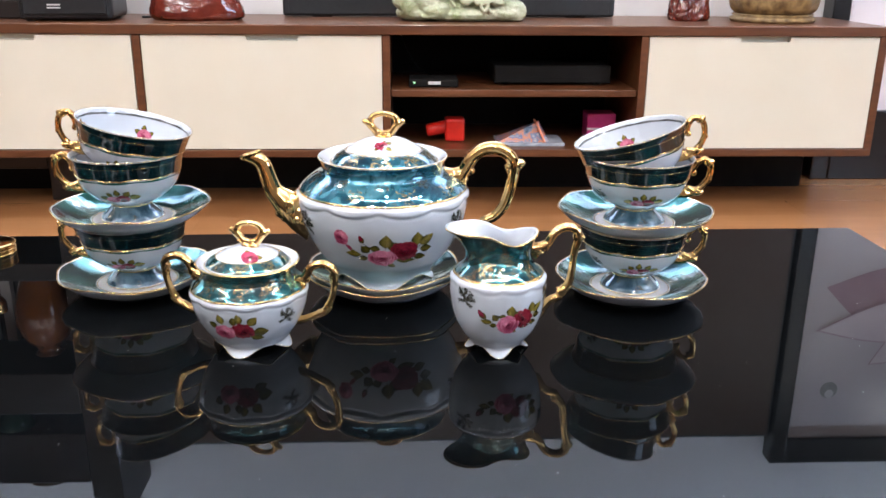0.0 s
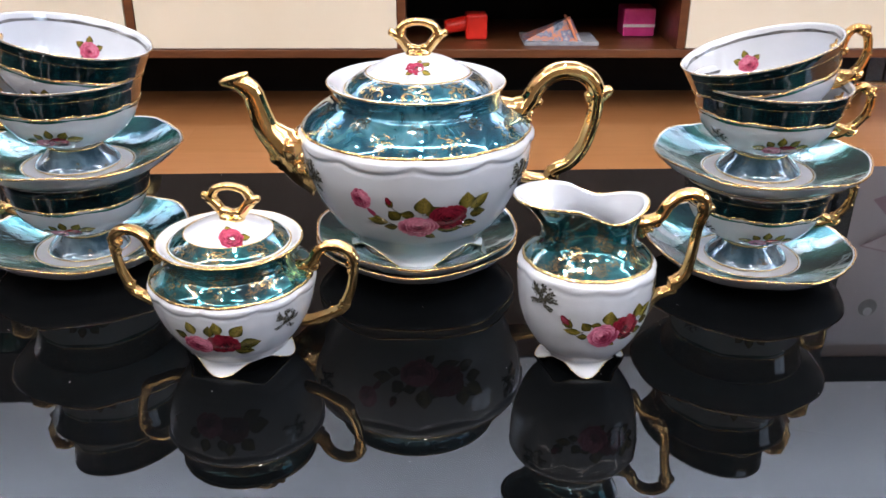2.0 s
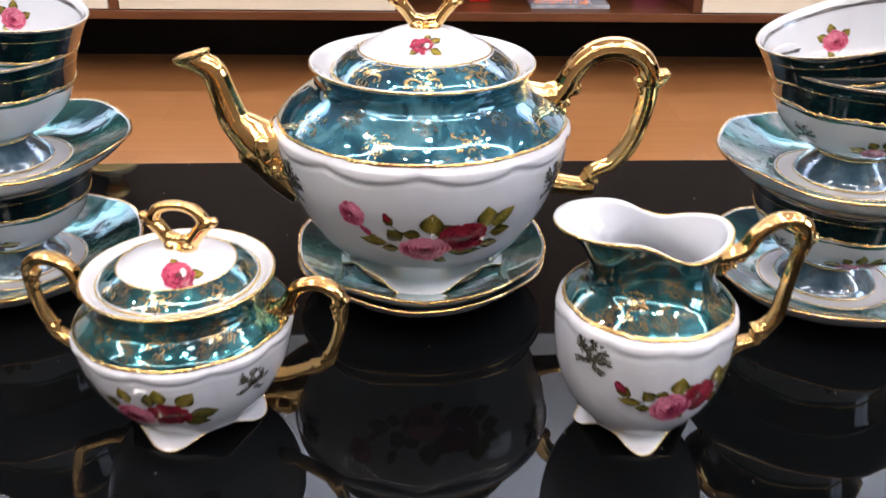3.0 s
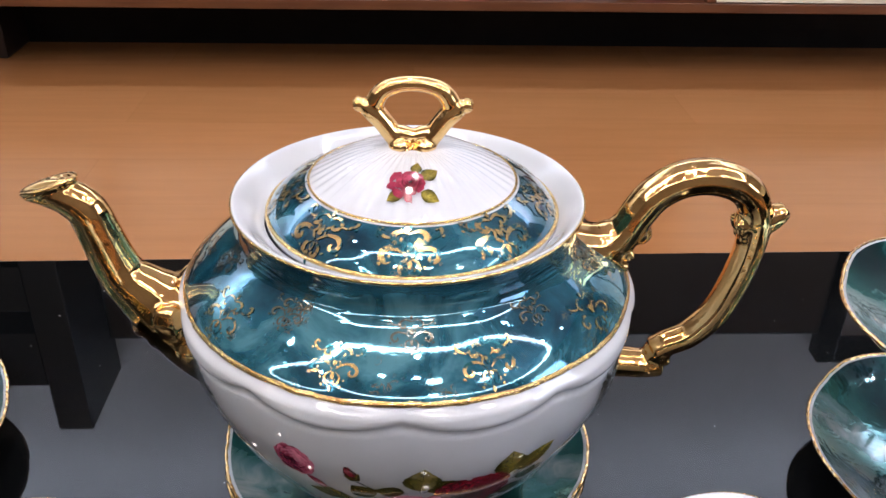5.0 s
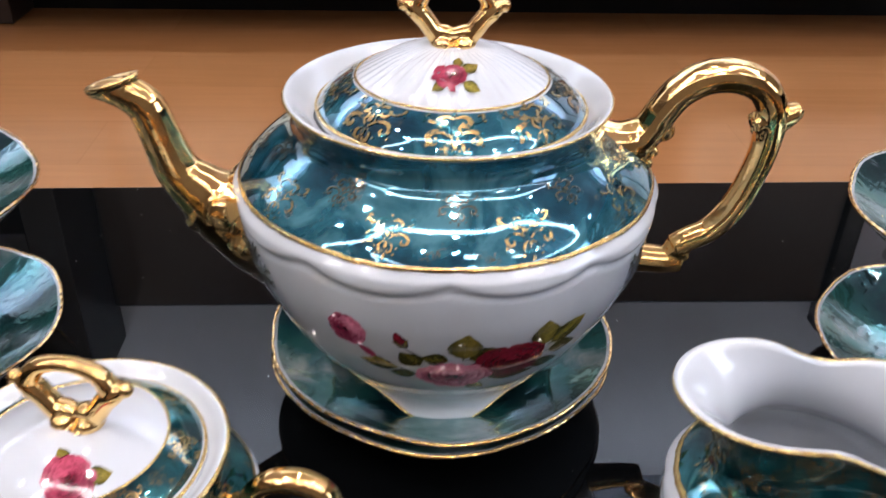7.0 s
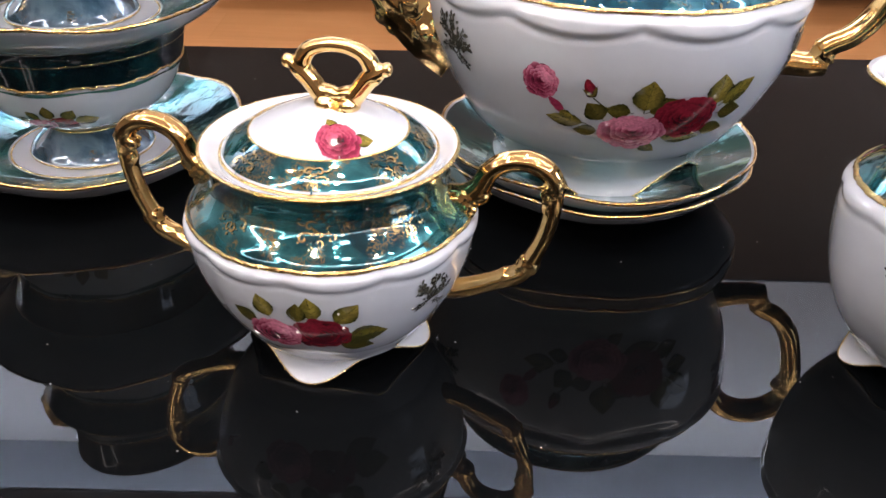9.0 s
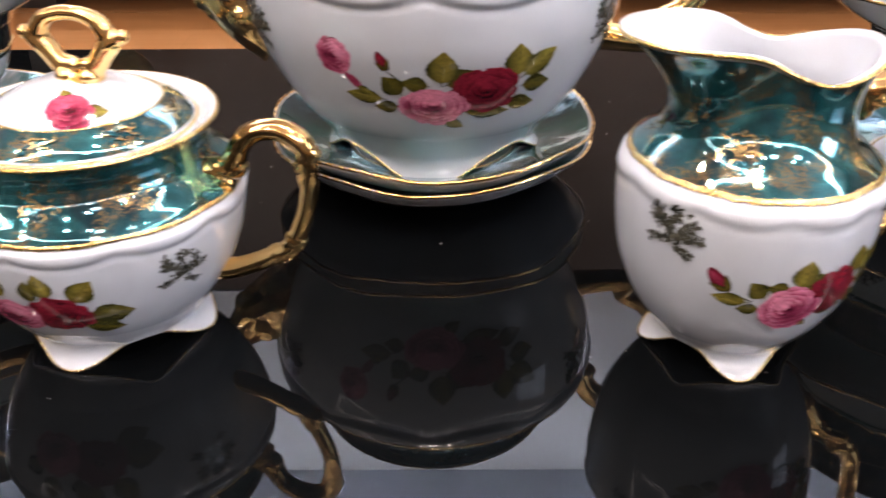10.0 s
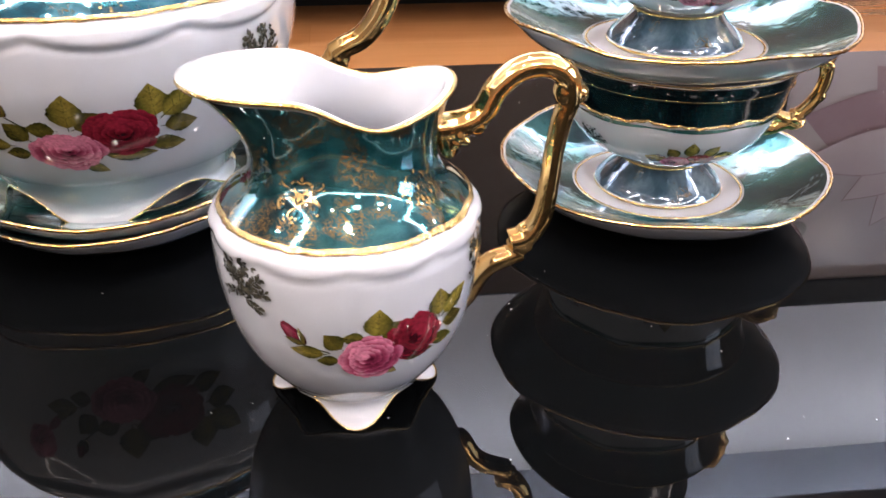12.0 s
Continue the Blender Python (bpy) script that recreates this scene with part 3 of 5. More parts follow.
set_piece("floor", box(-5.2, 3.4, -3.2, WALL_Y + 0.1, -0.05, 0.0), FLOOR, "structure", "orange-brown varnished wooden board floor", "floor")
set_piece("wall_north", box(-5.2, 3.4, WALL_Y, WALL_Y + 0.12, 0.0, CEIL_Z), WALL, "structure", "off-white painted wall behind the media console", "wall")
# Unseen walls; their dark colour only shapes light and reflections.
set_piece("wall_south", box(-5.2, 3.4, -3.3, -3.2, 0.0, CEIL_Z), WALL_UNSEEN, "structure", "unseen room wall, darkened to cut fill light", "wall")
set_piece("wall_east", box(3.4, 3.5, -3.3, WALL_Y + 0.12, 0.0, CEIL_Z), WALL_UNSEEN, "structure", "unseen room wall, darkened to cut fill light", "wall")
set_piece("wall_west", box(-5.3, -5.2, -3.3, WALL_Y + 0.12, 0.0, CEIL_Z), WALL_UNSEEN, "structure", "unseen room wall, darkened to cut fill light", "wall")
set_piece("ceiling", box(-5.3, 3.5, -3.3, WALL_Y + 0.12, CEIL_Z, CEIL_Z + 0.1), CEILING, "structure", "pale cool-white painted ceiling", "ceiling")
set_piece("baseboard", box(-5.2, 3.4, WALL_Y - 0.014, WALL_Y - 0.002, 0.0, 0.10, 0.003), WOOD_DARK, "structure", "dark brown wooden baseboard", "baseboard")


# lamps of the ceiling: a bright strip round a curved tray, and downlights
def ribbon_loop(points, half, z0, z1, steps=10):
    """A flat closed band of that half width along a smooth loop in plan, with thickness."""
    line = [q[:2] for q in smooth_path(list(points) + [points[0]], steps)][:-1]
    m = len(line)
    verts, faces = [], []
    for i in range(m):
        d = line[(i + 1) % m] - line[i - 1]
        d = d / np.linalg.norm(d)
        nx, ny = -d[1] * half, d[0] * half
        x, y = line[i]
        verts += [(x + nx, y + ny, z0), (x - nx, y - ny, z0), (x - nx, y - ny, z1), (x + nx, y + ny, z1)]
    for i in range(m):
        a, b = 4 * i, 4 * ((i + 1) % m)
        for k in range(4):
            k2 = (k + 1) % 4
            faces.append((a + k, a + k2, b + k2, b + k))
    return verts, faces


LOOP = [(-4.60, -1.30), (-4.0, -0.82), (-3.2, -0.55), (-2.5, -0.40), (-1.72, -0.25), (-1.24, 0.0), (-0.88, 0.26), (-0.32, 0.15), (0.11, 0.15), (0.54, 0.22), (0.86, 0.42), (1.10, 0.57), (1.60, 0.64), (2.05, 0.66), (2.70, 0.56), (3.10, 0.30), (3.22, -0.30),
        (3.10, -1.1), (2.7, -1.85), (1.9, -2.25), (1.0, -2.38), (0.3, -2.40), (-0.5, -2.38), (-1.15, -2.25), (-1.55, -1.8), (-1.80, -1.06), (-2.05, -1.8), (-2.5, -2.25), (-3.3, -2.35), (-4.2, -1.95)]
tray = thing("led_strip", pose(0, 0, CEIL_Z), "bright white LED strip round the curved ceiling tray", "lamp")
mesh_object("strip", *ribbon_loop(LOOP, 0.037, -0.022, -0.004), LED, tray, "", None, False)


def downlight():
    lamp = thing("downlight", None, "small round recessed ceiling downlight with white rim", "lamp", "ceiling downlights")
    mesh_object("rim", *lathe([(0.031, -0.004), (0.036, -0.012), (0.046, -0.010), (0.050, -0.001)], None, 24), CEILING, lamp)
    v, f = lathe([(0.030, -0.006), (0.015, -0.007), (0.0005, -0.007)], None, 20)
    mesh_object("lens", v, f, SPOT, lamp)
    return lamp


first_light = downlight()
spots = [(0.1, -0.03), (-1.04, 0.35), (-1.92, 0.55), (-2.55, -0.29), (-0.1, 1.15), (1.2, 0.55), (1.95, -0.6), (-0.5, -0.7), (0.1, -0.8), (1.3, -0.7), (-1.1, 0.9), (0.1, 0.60), (1.3, 0.9), (-1.75, -0.6), (2.4, 0.6), (-1.3, 2.05), (0.05, 1.80), (2.9, 1.2)]
first_light.matrix_world = ROOM @ pose(spots[0][0], spots[0][1], CEIL_Z)
for sx, sy in spots[1:]:
    copy_thing(first_light, ROOM @ pose(sx, sy, CEIL_Z))

# square ceiling panels
for px, py in ((0.43, -1.00), (1.58, -1.04), (0.60, -2.10)):
    square = thing("ceiling_panel_light", ROOM @ pose(px, py, CEIL_Z), "square white ceiling panel lamp", "lamp", "ceiling panel lamps")
    part("frame", box(-0.15, 0.15, -0.15, 0.15, -0.014, -0.001, 0.002), CEILING, square)
    part("diffuser", box(-0.135, 0.135, -0.135, 0.135, -0.018, -0.0145), LED, square)

# added wall wash: a shallow unseen fascia hides a cool strip tilted down the wall
wall_wash = thing("added_wall_wash", ROOM @ pose(0, WALL_Y, 0), "added pale fascia hiding a cool-white strip that brightens the wall", "lamp")
part("fascia", box(-5.19, 3.39, -0.40, -0.385, 2.60, CEIL_Z, 0.002), CEILING, wall_wash)
part("strip_housing", box(-5.1, 3.3, -0.384, -0.330, 2.712, CEIL_Z - 0.001), CEILING, wall_wash)
bm = bmesh.new()
sides = [[bm.verts.new((x, y, z)) for x in (-5.1, 3.3)] for y, z in ((-0.332, 2.710), (-0.382, 2.628), (-0.384, 2.710))]
for k in range(3):
    a, b = sides[k], sides[(k + 1) % 3]
    bm.faces.new((a[0], a[1], b[1], b[0]))
bm.faces.new([q[0] for q in sides])
bm.faces.new([q[1] for q in reversed(sides)])
bmesh.ops.recalc_face_normals(bm, faces=bm.faces[:])
part("strip", bm, WALL_WASH, wall_wash)

# window on the side wall, whose daylight shows as a blue glint
window = thing("window_1", ROOM @ pose(3.39, -0.6, 1.0), "daylit window with pale frame in the side wall", "window", "", "structure")
part("window_frame", box(-0.03, 0.0, -0.72, 0.72, -0.05, 1.25, 0.01), CEILING, window)
part("pane", box(-0.040, -0.032, -0.65, -0.02, 0.02, 1.18), DAYLIGHT, window)
part("pane", box(-0.040, -0.032, 0.02, 0.65, 0.02, 1.18), DAYLIGHT, window)


# ------------------------------------------------------------------ media console
CONSOLE = ROOM @ pose(0.037, 2.545, 0)
console = thing("media_console", CONSOLE, "long red-brown wooden media console with cream doors and open middle", "cabinet")
C_L, C_R, C_T, C_B, C_D = -1.50, 1.350, 0.520, 0.192, 0.43
part("top", box(C_L, C_R, -0.012, C_D, C_T, C_T + 0.028, 0.003), WOOD, console)
part("base_board", box(C_L, C_R, -0.006, C_D, C_B - 0.022, C_B, 0.002), WOOD, console)
part("side_panel", box(C_L, C_L + 0.022, -0.006, C_D, C_B, C_T, 0.001), WOOD, console)
part("side_panel", box(C_R - 0.022, C_R, -0.006, C_D, C_B, C_T, 0.001), WOOD, console)
part("back_panel", box(C_L + 0.022, C_R - 0.022, C_D - 0.012, C_D - 0.001, C_B, C_T), MATT_BLACK, console)
X_A, X_B, X_C = -0.780, -0.092, 0.643
for xd in (X_A - 0.011, X_B - 0.002, X_C + 0.002):
    part("divider", box(xd - 0.011, xd + 0.011, -0.004, C_D - 0.013, C_B + 0.001, C_T - 0.001, 0.001), WOOD, console)
part("shelf", box(X_B + 0.011, X_C - 0.011, 0.004, C_D - 0.013, 0.345, 0.365, 0.002), WOOD, console)
for k, (x0, x1) in enumerate(((C_L + 0.024, X_A - 0.025), (X_A + 0.003, X_B - 0.015), (X_C + 0.015, C_R - 0.024))):
    # cream drop door with a finger notch cut in its upper edge
    bm = bmesh.new()
    mid, half, dep = (x0 + x1) / 2 + (0.03 if k == 1 else 0.0), 0.075, 0.014
    outline = [(x0, C_B + 0.003), (x1, C_B + 0.003), (x1, C_T - 0.003), (mid + half, C_T - 0.003), (mid + half - 0.004, C_T - 0.003 - dep), (mid - half + 0.004, C_T - 0.003 - dep), (mid - half, C_T - 0.003), (x0, C_T - 0.003)]
    f = bm.faces.new([bm.verts.new((x, -0.004, z)) for x, z in outline])
    r = bmesh.ops.extrude_face_region(bm, geom=[f])
    for v in r["geom"]:
        if isinstance(v, bmesh.types.BMVert):
            v.co.y += 0.018
    bmesh.ops.recalc_face_normals(bm, faces=bm.faces[:])
    door = part("door", bm, CREAM, console, "cream lacquered drop door")
    part("finger_recess", box(mid - half - 0.004, mid + half + 0.004, 0.0145, 0.018, C_T - 0.022, C_T - 0.001), CREAM, door)
part("plinth", box(C_L + 0.02, C_R - 0.06, 0.30, C_D - 0.02, 0.0, C_B - 0.023), MATT_BLACK, console, "black recessed plinth")
C_TOP = C_T + 0.028


def on_console(name, x, y, label, category, z=C_TOP):
    return thing(name, CONSOLE @ pose(x, y, z), label, category)


speaker = on_console("speaker", -1.005, 0.15, "black box loudspeaker with a pale badge on the console", "speaker")
speaker.matrix_world = speaker.matrix_world @ pose(0, 0, 0, 0, 0, 5)
part("cabinet", box(-0.128, 0.128, -0.09, 0.12, 0.004, 0.23, 0.014, 3), BLACK_PLASTIC, speaker)
part("grille", box(-0.114, 0.114, -0.097, -0.089, 0.018, 0.215, 0.005), BLACK_PLASTIC, speaker, "black cloth grille")
part("badge", box(-0.045, -0.010, -0.100, -0.097, 0.044, 0.048), LABEL, speaker)
part("badge", box(-0.045, -0.010, -0.100, -0.097, 0.036, 0.040), LABEL, speaker)
for fx in (-0.10, 0.10):
    for fy in (-0.06, 0.09):
        part("foot", box(fx - 0.012, fx + 0.012, fy - 0.012, fy + 0.012, 0.0, 0.0045), BLACK_EDGE, speaker)

decanter = thing("decanter", speaker.matrix_world @ pose(0.090, 0.0, 0.230), "round gold-tinted glass decanter with gilt bands on the loudspeaker", "decanter")
mesh_object("body", *lathe(smooth_path([(0.001, 0.0), (0.036, 0.0), (0.037, 0.006), (0.016, 0.022), (0.012, 0.090), (0.018, 0.150), (0.052, 0.180), (0.088, 0.222), (0.099, 0.270), (0.090, 0.318), (0.058, 0.354), (0.022, 0.372), (0.017, 0.392),
                                        (0.013, 0.392), (0.018, 0.370), (0.055, 0.349), (0.086, 0.315), (0.095, 0.270), (0.084, 0.225), (0.048, 0.186), (0.001, 0.176)], 4), None, 48), AMBER_GLASS, decanter)
for r0, z0, r1, z1 in ((0.0995, 0.285, 0.0865, 0.327), (0.0375, 0.001, 0.0175, 0.022)):
    mesh_object("gilt_band", *lathe([(r0, z0), ((r0 + r1) / 2 + 0.004, (z0 + z1) / 2), (r1, z1)], None, 48), CARVED_GOLD, decanter, "worn gilt band")
mesh_object("stopper", *lathe(smooth_path([(0.011, 0.380), (0.011, 0.393), (0.024, 0.398), (0.034, 0.412), (0.032, 0.430), (0.014, 0.442), (0.001, 0.444)], 4), None, 32), CARVED_GOLD, decanter, "gilt stopper")


def lump_figure(name, x, y, w, d, h, material, label, seed, waist=0.7, rough=1.0):
    """A carved ornament: a rounded, folded mass on its base, one mesh."""
    rnd = random.Random(seed)
    ph = [rnd.uniform(0, 6.28) for _ in range(6)]
    prof = smooth_path([(0.90, 0.0), (1.0, 0.05), (0.98, 0.16), (0.86, 0.34), (waist, 0.55), (0.62, 0.75), (0.40, 0.92), (0.02, 1.0)], 9)

    def fold(th, r, z):
        f = 1 + 0.05 * math.sin(3 * th + ph[0] + 5 * z) + 0.04 * (0.4 + 0.6 * rough) * math.sin(5 * th + ph[1] - 7 * z)
        q = Vector((math.cos(th) * 2.2, math.sin(th) * 2.2, z * 5 + seed))
        f += rough * (0.16 * (0.5 - abs(noise.noise(q * 1.3))) + 0.12 * (0.4 - abs(noise.noise(q * 3.1))) - 0.08)
        return r * f, z
    v, f = lathe(prof, fold, 128)
    v = [(q[0] * w / 2, q[1] * d / 2, q[2] * h) for q in v]
    ob = mesh_object(name, v, f, material)
    ob.matrix_world = CONSOLE @ pose(x, y, C_TOP)
    return tagged(ob, label, "ornament")


lump_figure("red_figurine", -0.655, 0.16, 0.27, 0.16, 0.22, RED_GLAZE, "glossy oxblood-red glazed figurine on the console", 3, 0.7, 0.15)
lump_figure("dark_red_figurine", 0.83, 0.22, 0.125, 0.11, 0.22, RED_GLAZE, "dark red glossy carved figurine on the console", 7, 0.8)
rnd = random.Random(4)
lumps = [ball(0, 0, 0.012, 0.180, 0.075, 0.030, 24), ball(-0.12, 0.0, 0.016, 0.075, 0.07, 0.03, 24), ball(0.13, 0.0, 0.016, 0.07, 0.07, 0.03, 24), ball(-0.01, 0.01, 0.09, 0.14, 0.055, 0.10, 24)]
for k in range(46):
    jx, jz = rnd.uniform(-0.17, 0.17), rnd.uniform(0.010, 0.16)
    size = rnd.uniform(0.014, 0.042)
    lumps.append(ball(jx, rnd.uniform(-0.075, -0.03), jz, size, size * 0.7, size * rnd.uniform(0.6, 1.0)))
for k in range(14):
    a, jx, jz = rnd.uniform(0, 6.28), rnd.uniform(-0.14, 0.14), rnd.uniform(0.02, 0.12)
    lumps.append(tube([(jx + 0.03 * math.cos(a + q), -0.072, max(0.006, jz + 0.022 * math.sin(a + q)), 0.006) for q in (0, 0.8, 1.6, 2.4, 3.2)], 8, 4))
lumps = [([(x, y, max(z, -0.007)) for x, y, z in v], f) for v, f in lumps]
jade = moulded("jade_carving", lumps, 0.0035, JADE, None, "", 2)
jade.matrix_world = CONSOLE @ pose(0.125, 0.17, C_TOP + 0.008)
tagged(jade, "pale green and white carved jade ornament", "ornament")
carved = thing("carved_vase", CONSOLE @ pose(1.085, 0.20, C_TOP), "brown and gold carved pot on a round stand", "ornament")
mesh_object("stand", *lathe([(0.001, 0), (0.120, 0.0), (0.127, 0.006), (0.124, 0.013), (0.115, 0.017), (0.120, 0.021), (0.118, 0.024), (0.001, 0.024)], None, 56), CARVED, carved)
mesh_object("pot", *lathe(smooth_path([(0.108, 0.0245), (0.125, 0.040), (0.132, 0.075), (0.120, 0.12), (0.085, 0.16), (0.06, 0.19), (0.068, 0.205), (0.05, 0.20), (0.001, 0.15)], 5),
            lambda th, r, z: (r * (1 + 0.02 * math.sin(12 * th + 40 * z)), z), 64), CARVED, carved)

soundbar = on_console("soundbar", 0.10, 0.345, "long black soundbar lying on the console", "soundbar")
part("housing", box(-0.52, 0.52, -0.045, 0.045, 0.004, 0.062, 0.008, 3), BLACK_PLASTIC, soundbar)
part("grille", box(-0.50, 0.50, -0.049, -0.045, 0.010, 0.056, 0.001), BLACK_PLASTIC, soundbar)
for fx in (-0.4, 0.4):
    part("foot", box(fx - 0.03, fx + 0.03, -0.03, 0.03, 0.0, 0.004), BLACK_EDGE, soundbar)

lead = on_console("cable", -0.85, 0.20, "thin black cable lying on the console behind the loudspeaker", "cable")
mesh_object("wire", *tube([(0.02, 0.02, 0.003, 0.003), (0.06, 0.03, 0.003, 0.003), (0.10, 0.01, 0.003, 0.003), (0.16, 0.05, 0.003, 0.003), (0.24, 0.10, 0.003, 0.003)], 8), BLACK_PLASTIC, lead)

# inside the open bay
router = on_console("set_top_box", 0.045, 0.10, "small black receiver box with a white label and green light", "receiver", 0.365)
part("case", box(-0.075, 0.07, -0.05, 0.06, 0.0, 0.024, 0.005), MATT_BLACK, router)
part("label", box(-0.018, 0.018, -0.0515, -0.050, 0.009, 0.018), LABEL, router, "white printed label")
part("light", box(-0.062, -0.056, -0.0515, -0.050, 0.012, 0.017), GREEN_LED, router)
cable = on_console("cable", 0.0, 0.2, "thin black cable running behind the receiver box", "cable", 0.366)
mesh_object("wire", *tube([(-0.03, 0.0, 0.002, 0.002), (0.05, 0.05, 0.003, 0.002), (0.0, 0.10, 0.03, 0.002), (-0.04, 0.16, 0.09, 0.002), (-0.06, 0.20, 0.15, 0.002)], 6), BLACK_PLASTIC, cable)
player = on_console("media_player", 0.40, 0.22, "flat black disc player on the middle shelf", "player", 0.365)
part("case", box(-0.175, 0.175, -0.12, 0.12, 0.006, 0.058, 0.003), MATT_BLACK, player)
part("front", box(-0.172, 0.172, -0.124, -0.120, 0.010, 0.054, 0.001), MATT_BLACK, player)
part("slot", box(-0.10, 0.12, -0.1255, -0.1242, 0.022, 0.025), MATT_BLACK, player)
for fx in (-0.14, 0.14):
    part("foot", box(fx - 0.012, fx + 0.012, -0.10, -0.08, 0.0, 0.006), BLACK_EDGE, player)

toy = on_console("toy", 0.085, 0.14, "bright red plastic toy lying on the lower shelf", "toy", C_B)
part("body", box(-0.005, 0.055, -0.03, 0.03, 0.0, 0.070, 0.008, 3), RED_PLASTIC, toy)
mesh_object("barrel", *tube([(0.0, 0, 0.042, 0.021), (-0.03, 0, 0.036, 0.020), (-0.055, 0, 0.031, 0.019), (-0.062, 0, 0.030, 0.014)], 14), RED_PLASTIC, toy)

mags = on_console("magazines", 0.335, 0.10, "loose pile of printed booklets on the lower shelf", "magazine", C_B)
part("booklet", box(-0.10, 0.10, -0.06, 0.07, 0.0, 0.010, 0.001), WHITE_PAPER, mags)
leaf_bm = bmesh.new()
tri = [leaf_bm.verts.new(q) for q in ((-0.10, -0.05, 0.011), (0.055, -0.058, 0.011), (0.020, -0.02, 0.066), (-0.10, 0.03, 0.011), (0.055, 0.03, 0.011), (0.030, 0.01, 0.066))]
for q in ((0, 1, 2), (5, 4, 3), (0, 2, 5, 3), (1, 4, 5, 2), (0, 3, 4, 1)):
    leaf_bm.faces.new([tri[i] for i in q])
part("folded_cover", leaf_bm, PAPER, mags, "folded blue and red printed cover")
part("cover_edge", box(-0.003, 0.003, -0.056, 0.02, 0.0, 0.066), PAPER_EDGE, mags).matrix_basis = pose(0.043, 0, 0.008, 0, -24, 0)
pbox = on_console("pink_box", 0.570, 0.20, "small bright pink plastic box with a pale band", "box", C_B)
part("box_body", box(-0.045, 0.045, -0.04, 0.04, 0.0, 0.078, 0.005), PINK_PLASTIC, pbox)
part("band", box(-0.0455, 0.0455, -0.0412, -0.0402, 0.026, 0.034), PETAL_PALE, pbox)

# ------------------------------------------------------------------ on the wall above: screen, shelf, framed panel
tv = thing("television", ROOM @ pose(0.14, WALL_Y - 0.05, 0), "very wide dark television on the wall", "television")
part("bezel", box(-1.135, 1.255, -0.015, 0.045, 0.86, 1.87, 0.006), BLACK_PLASTIC, tv)
part("screen", box(-1.12, 1.24, -0.0185, -0.0155, 0.875, 1.855), SCREEN, tv)

panel = thing("framed_panel", ROOM @ pose(1.405, WALL_Y - 0.06, 0), "grey glass panel with pink flowers in a black frame", "panel")
part("panel_glass", box(0.06, 1.15, 0.0, 0.05, 0.24, 1.88), FLOWER_PANEL, panel)
for nm, b in (("frame_stile", (0.0, 0.06, -0.02, 0.055, 0.0, 1.98)), ("frame_stile", (1.15, 1.21, -0.02, 0.055, 0.0, 1.98)), ("frame_rail", (0.061, 1.149, -0.02, 0.055, 1.88, 1.98)), ("frame_rail", (0.061, 1.149, -0.02, 0.055, 0.0, 0.24))):
    part(nm, box(*b, 0.004), BLACK_EDGE, panel)


def printed_flower(x, z, petals):
    """Broad pointed petals round (x, z), each (degrees, length, half width, 1 for mauve or 0 for pale), with a mauve outline."""
    v, f, ids = [], [], []
    for k, (deg, r, wide, tone) in enumerate(petals):
        t = math.radians(deg)
        for ink, s in ((1, 1.0), (tone, 0.965)):
            n = len(v)
            y = -0.0008 - 0.0006 * k - (0.0003 if s < 1 else 0.0)
            off = 0.012 * r if s < 1 else 0.0
            edge = [(off + r * s * i / 18, wide * r * s * math.sin(math.pi * (i / 18) ** 0.8) * (1 - 0.12 * (i / 18))) for i in range(19)]
            rim = edge + [(a, -b) for a, b in reversed(edge[1:-1])]
            v.append((x + (off + 0.45 * r) * math.cos(t), y, z + (off + 0.45 * r) * math.sin(t)))
            for a, b in rim:
                v.append((x + a * math.cos(t) - b * math.sin(t), y, z + a * math.sin(t) + b * math.cos(t)))
            m = len(rim)
            for i in range(m):
                f.append((n, n + 1 + (i + 1) % m, n + 1 + i))
                ids.append(ink)
    mesh_object("printed_flower", v, f, [PETAL_PALE, PETAL_MAUVE], panel, "large printed pale pink lotus flower", ids)


printed_flower(0.64, 1.36, ((222, 0.40, 0.30, 1), (192, 0.52, 0.30, 1), (250, 0.38, 0.28, 1), (290, 0.40, 0.28, 1), (120, 0.36, 0.26, 0), (146, 0.37, 0.24, 0), (173, 0.53, 0.17, 0), (60, 0.36, 0.28, 0), (20, 0.40, 0.28, 0), (330, 0.40, 0.28, 1), (95, 0.30, 0.3, 0)))
v, f = [], []
for k in range(24):
    a = 2 * math.pi * k / 24
    v.append((0.200 + 0.034 * math.cos(a), -0.0012, 1.672 + 0.034 * math.sin(a)))
mesh_object("printed_drop", v, [tuple(range(24))], PETAL_SHADE, panel, "printed grey dew drop")
v = [(0.203 + 0.5 * (q[0] - 0.2), -0.0018, 1.688 + 0.5 * (q[2] - 1.672)) for q in v]
mesh_object("printed_drop", v, [tuple(range(24))], WHITE_SPOT, panel, "pale highlight of the printed drop")
SHELF_X, SHELF_Y = -1.00, WALL_Y - 0.32
shelf = thing("display_shelf", ROOM @ pose(SHELF_X, SHELF_Y, 0), "tall dark brown display shelf with ornaments", "shelf")
part("upright", box(-0.105, 0.0, 0.0, 0.315, 0.0, 2.035, 0.004), WOOD_DARK, shelf)
part("upright", box(-1.30, -1.20, 0.0, 0.315, 0.0, 2.035, 0.004), WOOD_DARK, shelf)
for sz, sh in ((0.10, 0.05), (0.55, 0.05), (1.05, 0.06), (1.44, 0.15), (1.667, 0.193)):
    part("shelf_board", box(-1.199, -0.106, 0.0, 0.29, sz, sz + sh, 0.003), WOOD_DARK, shelf)
part("back_panel", box(-1.199, -0.106, 0.30, 0.315, 0.0, 2.035), WOOD_DARK, shelf)
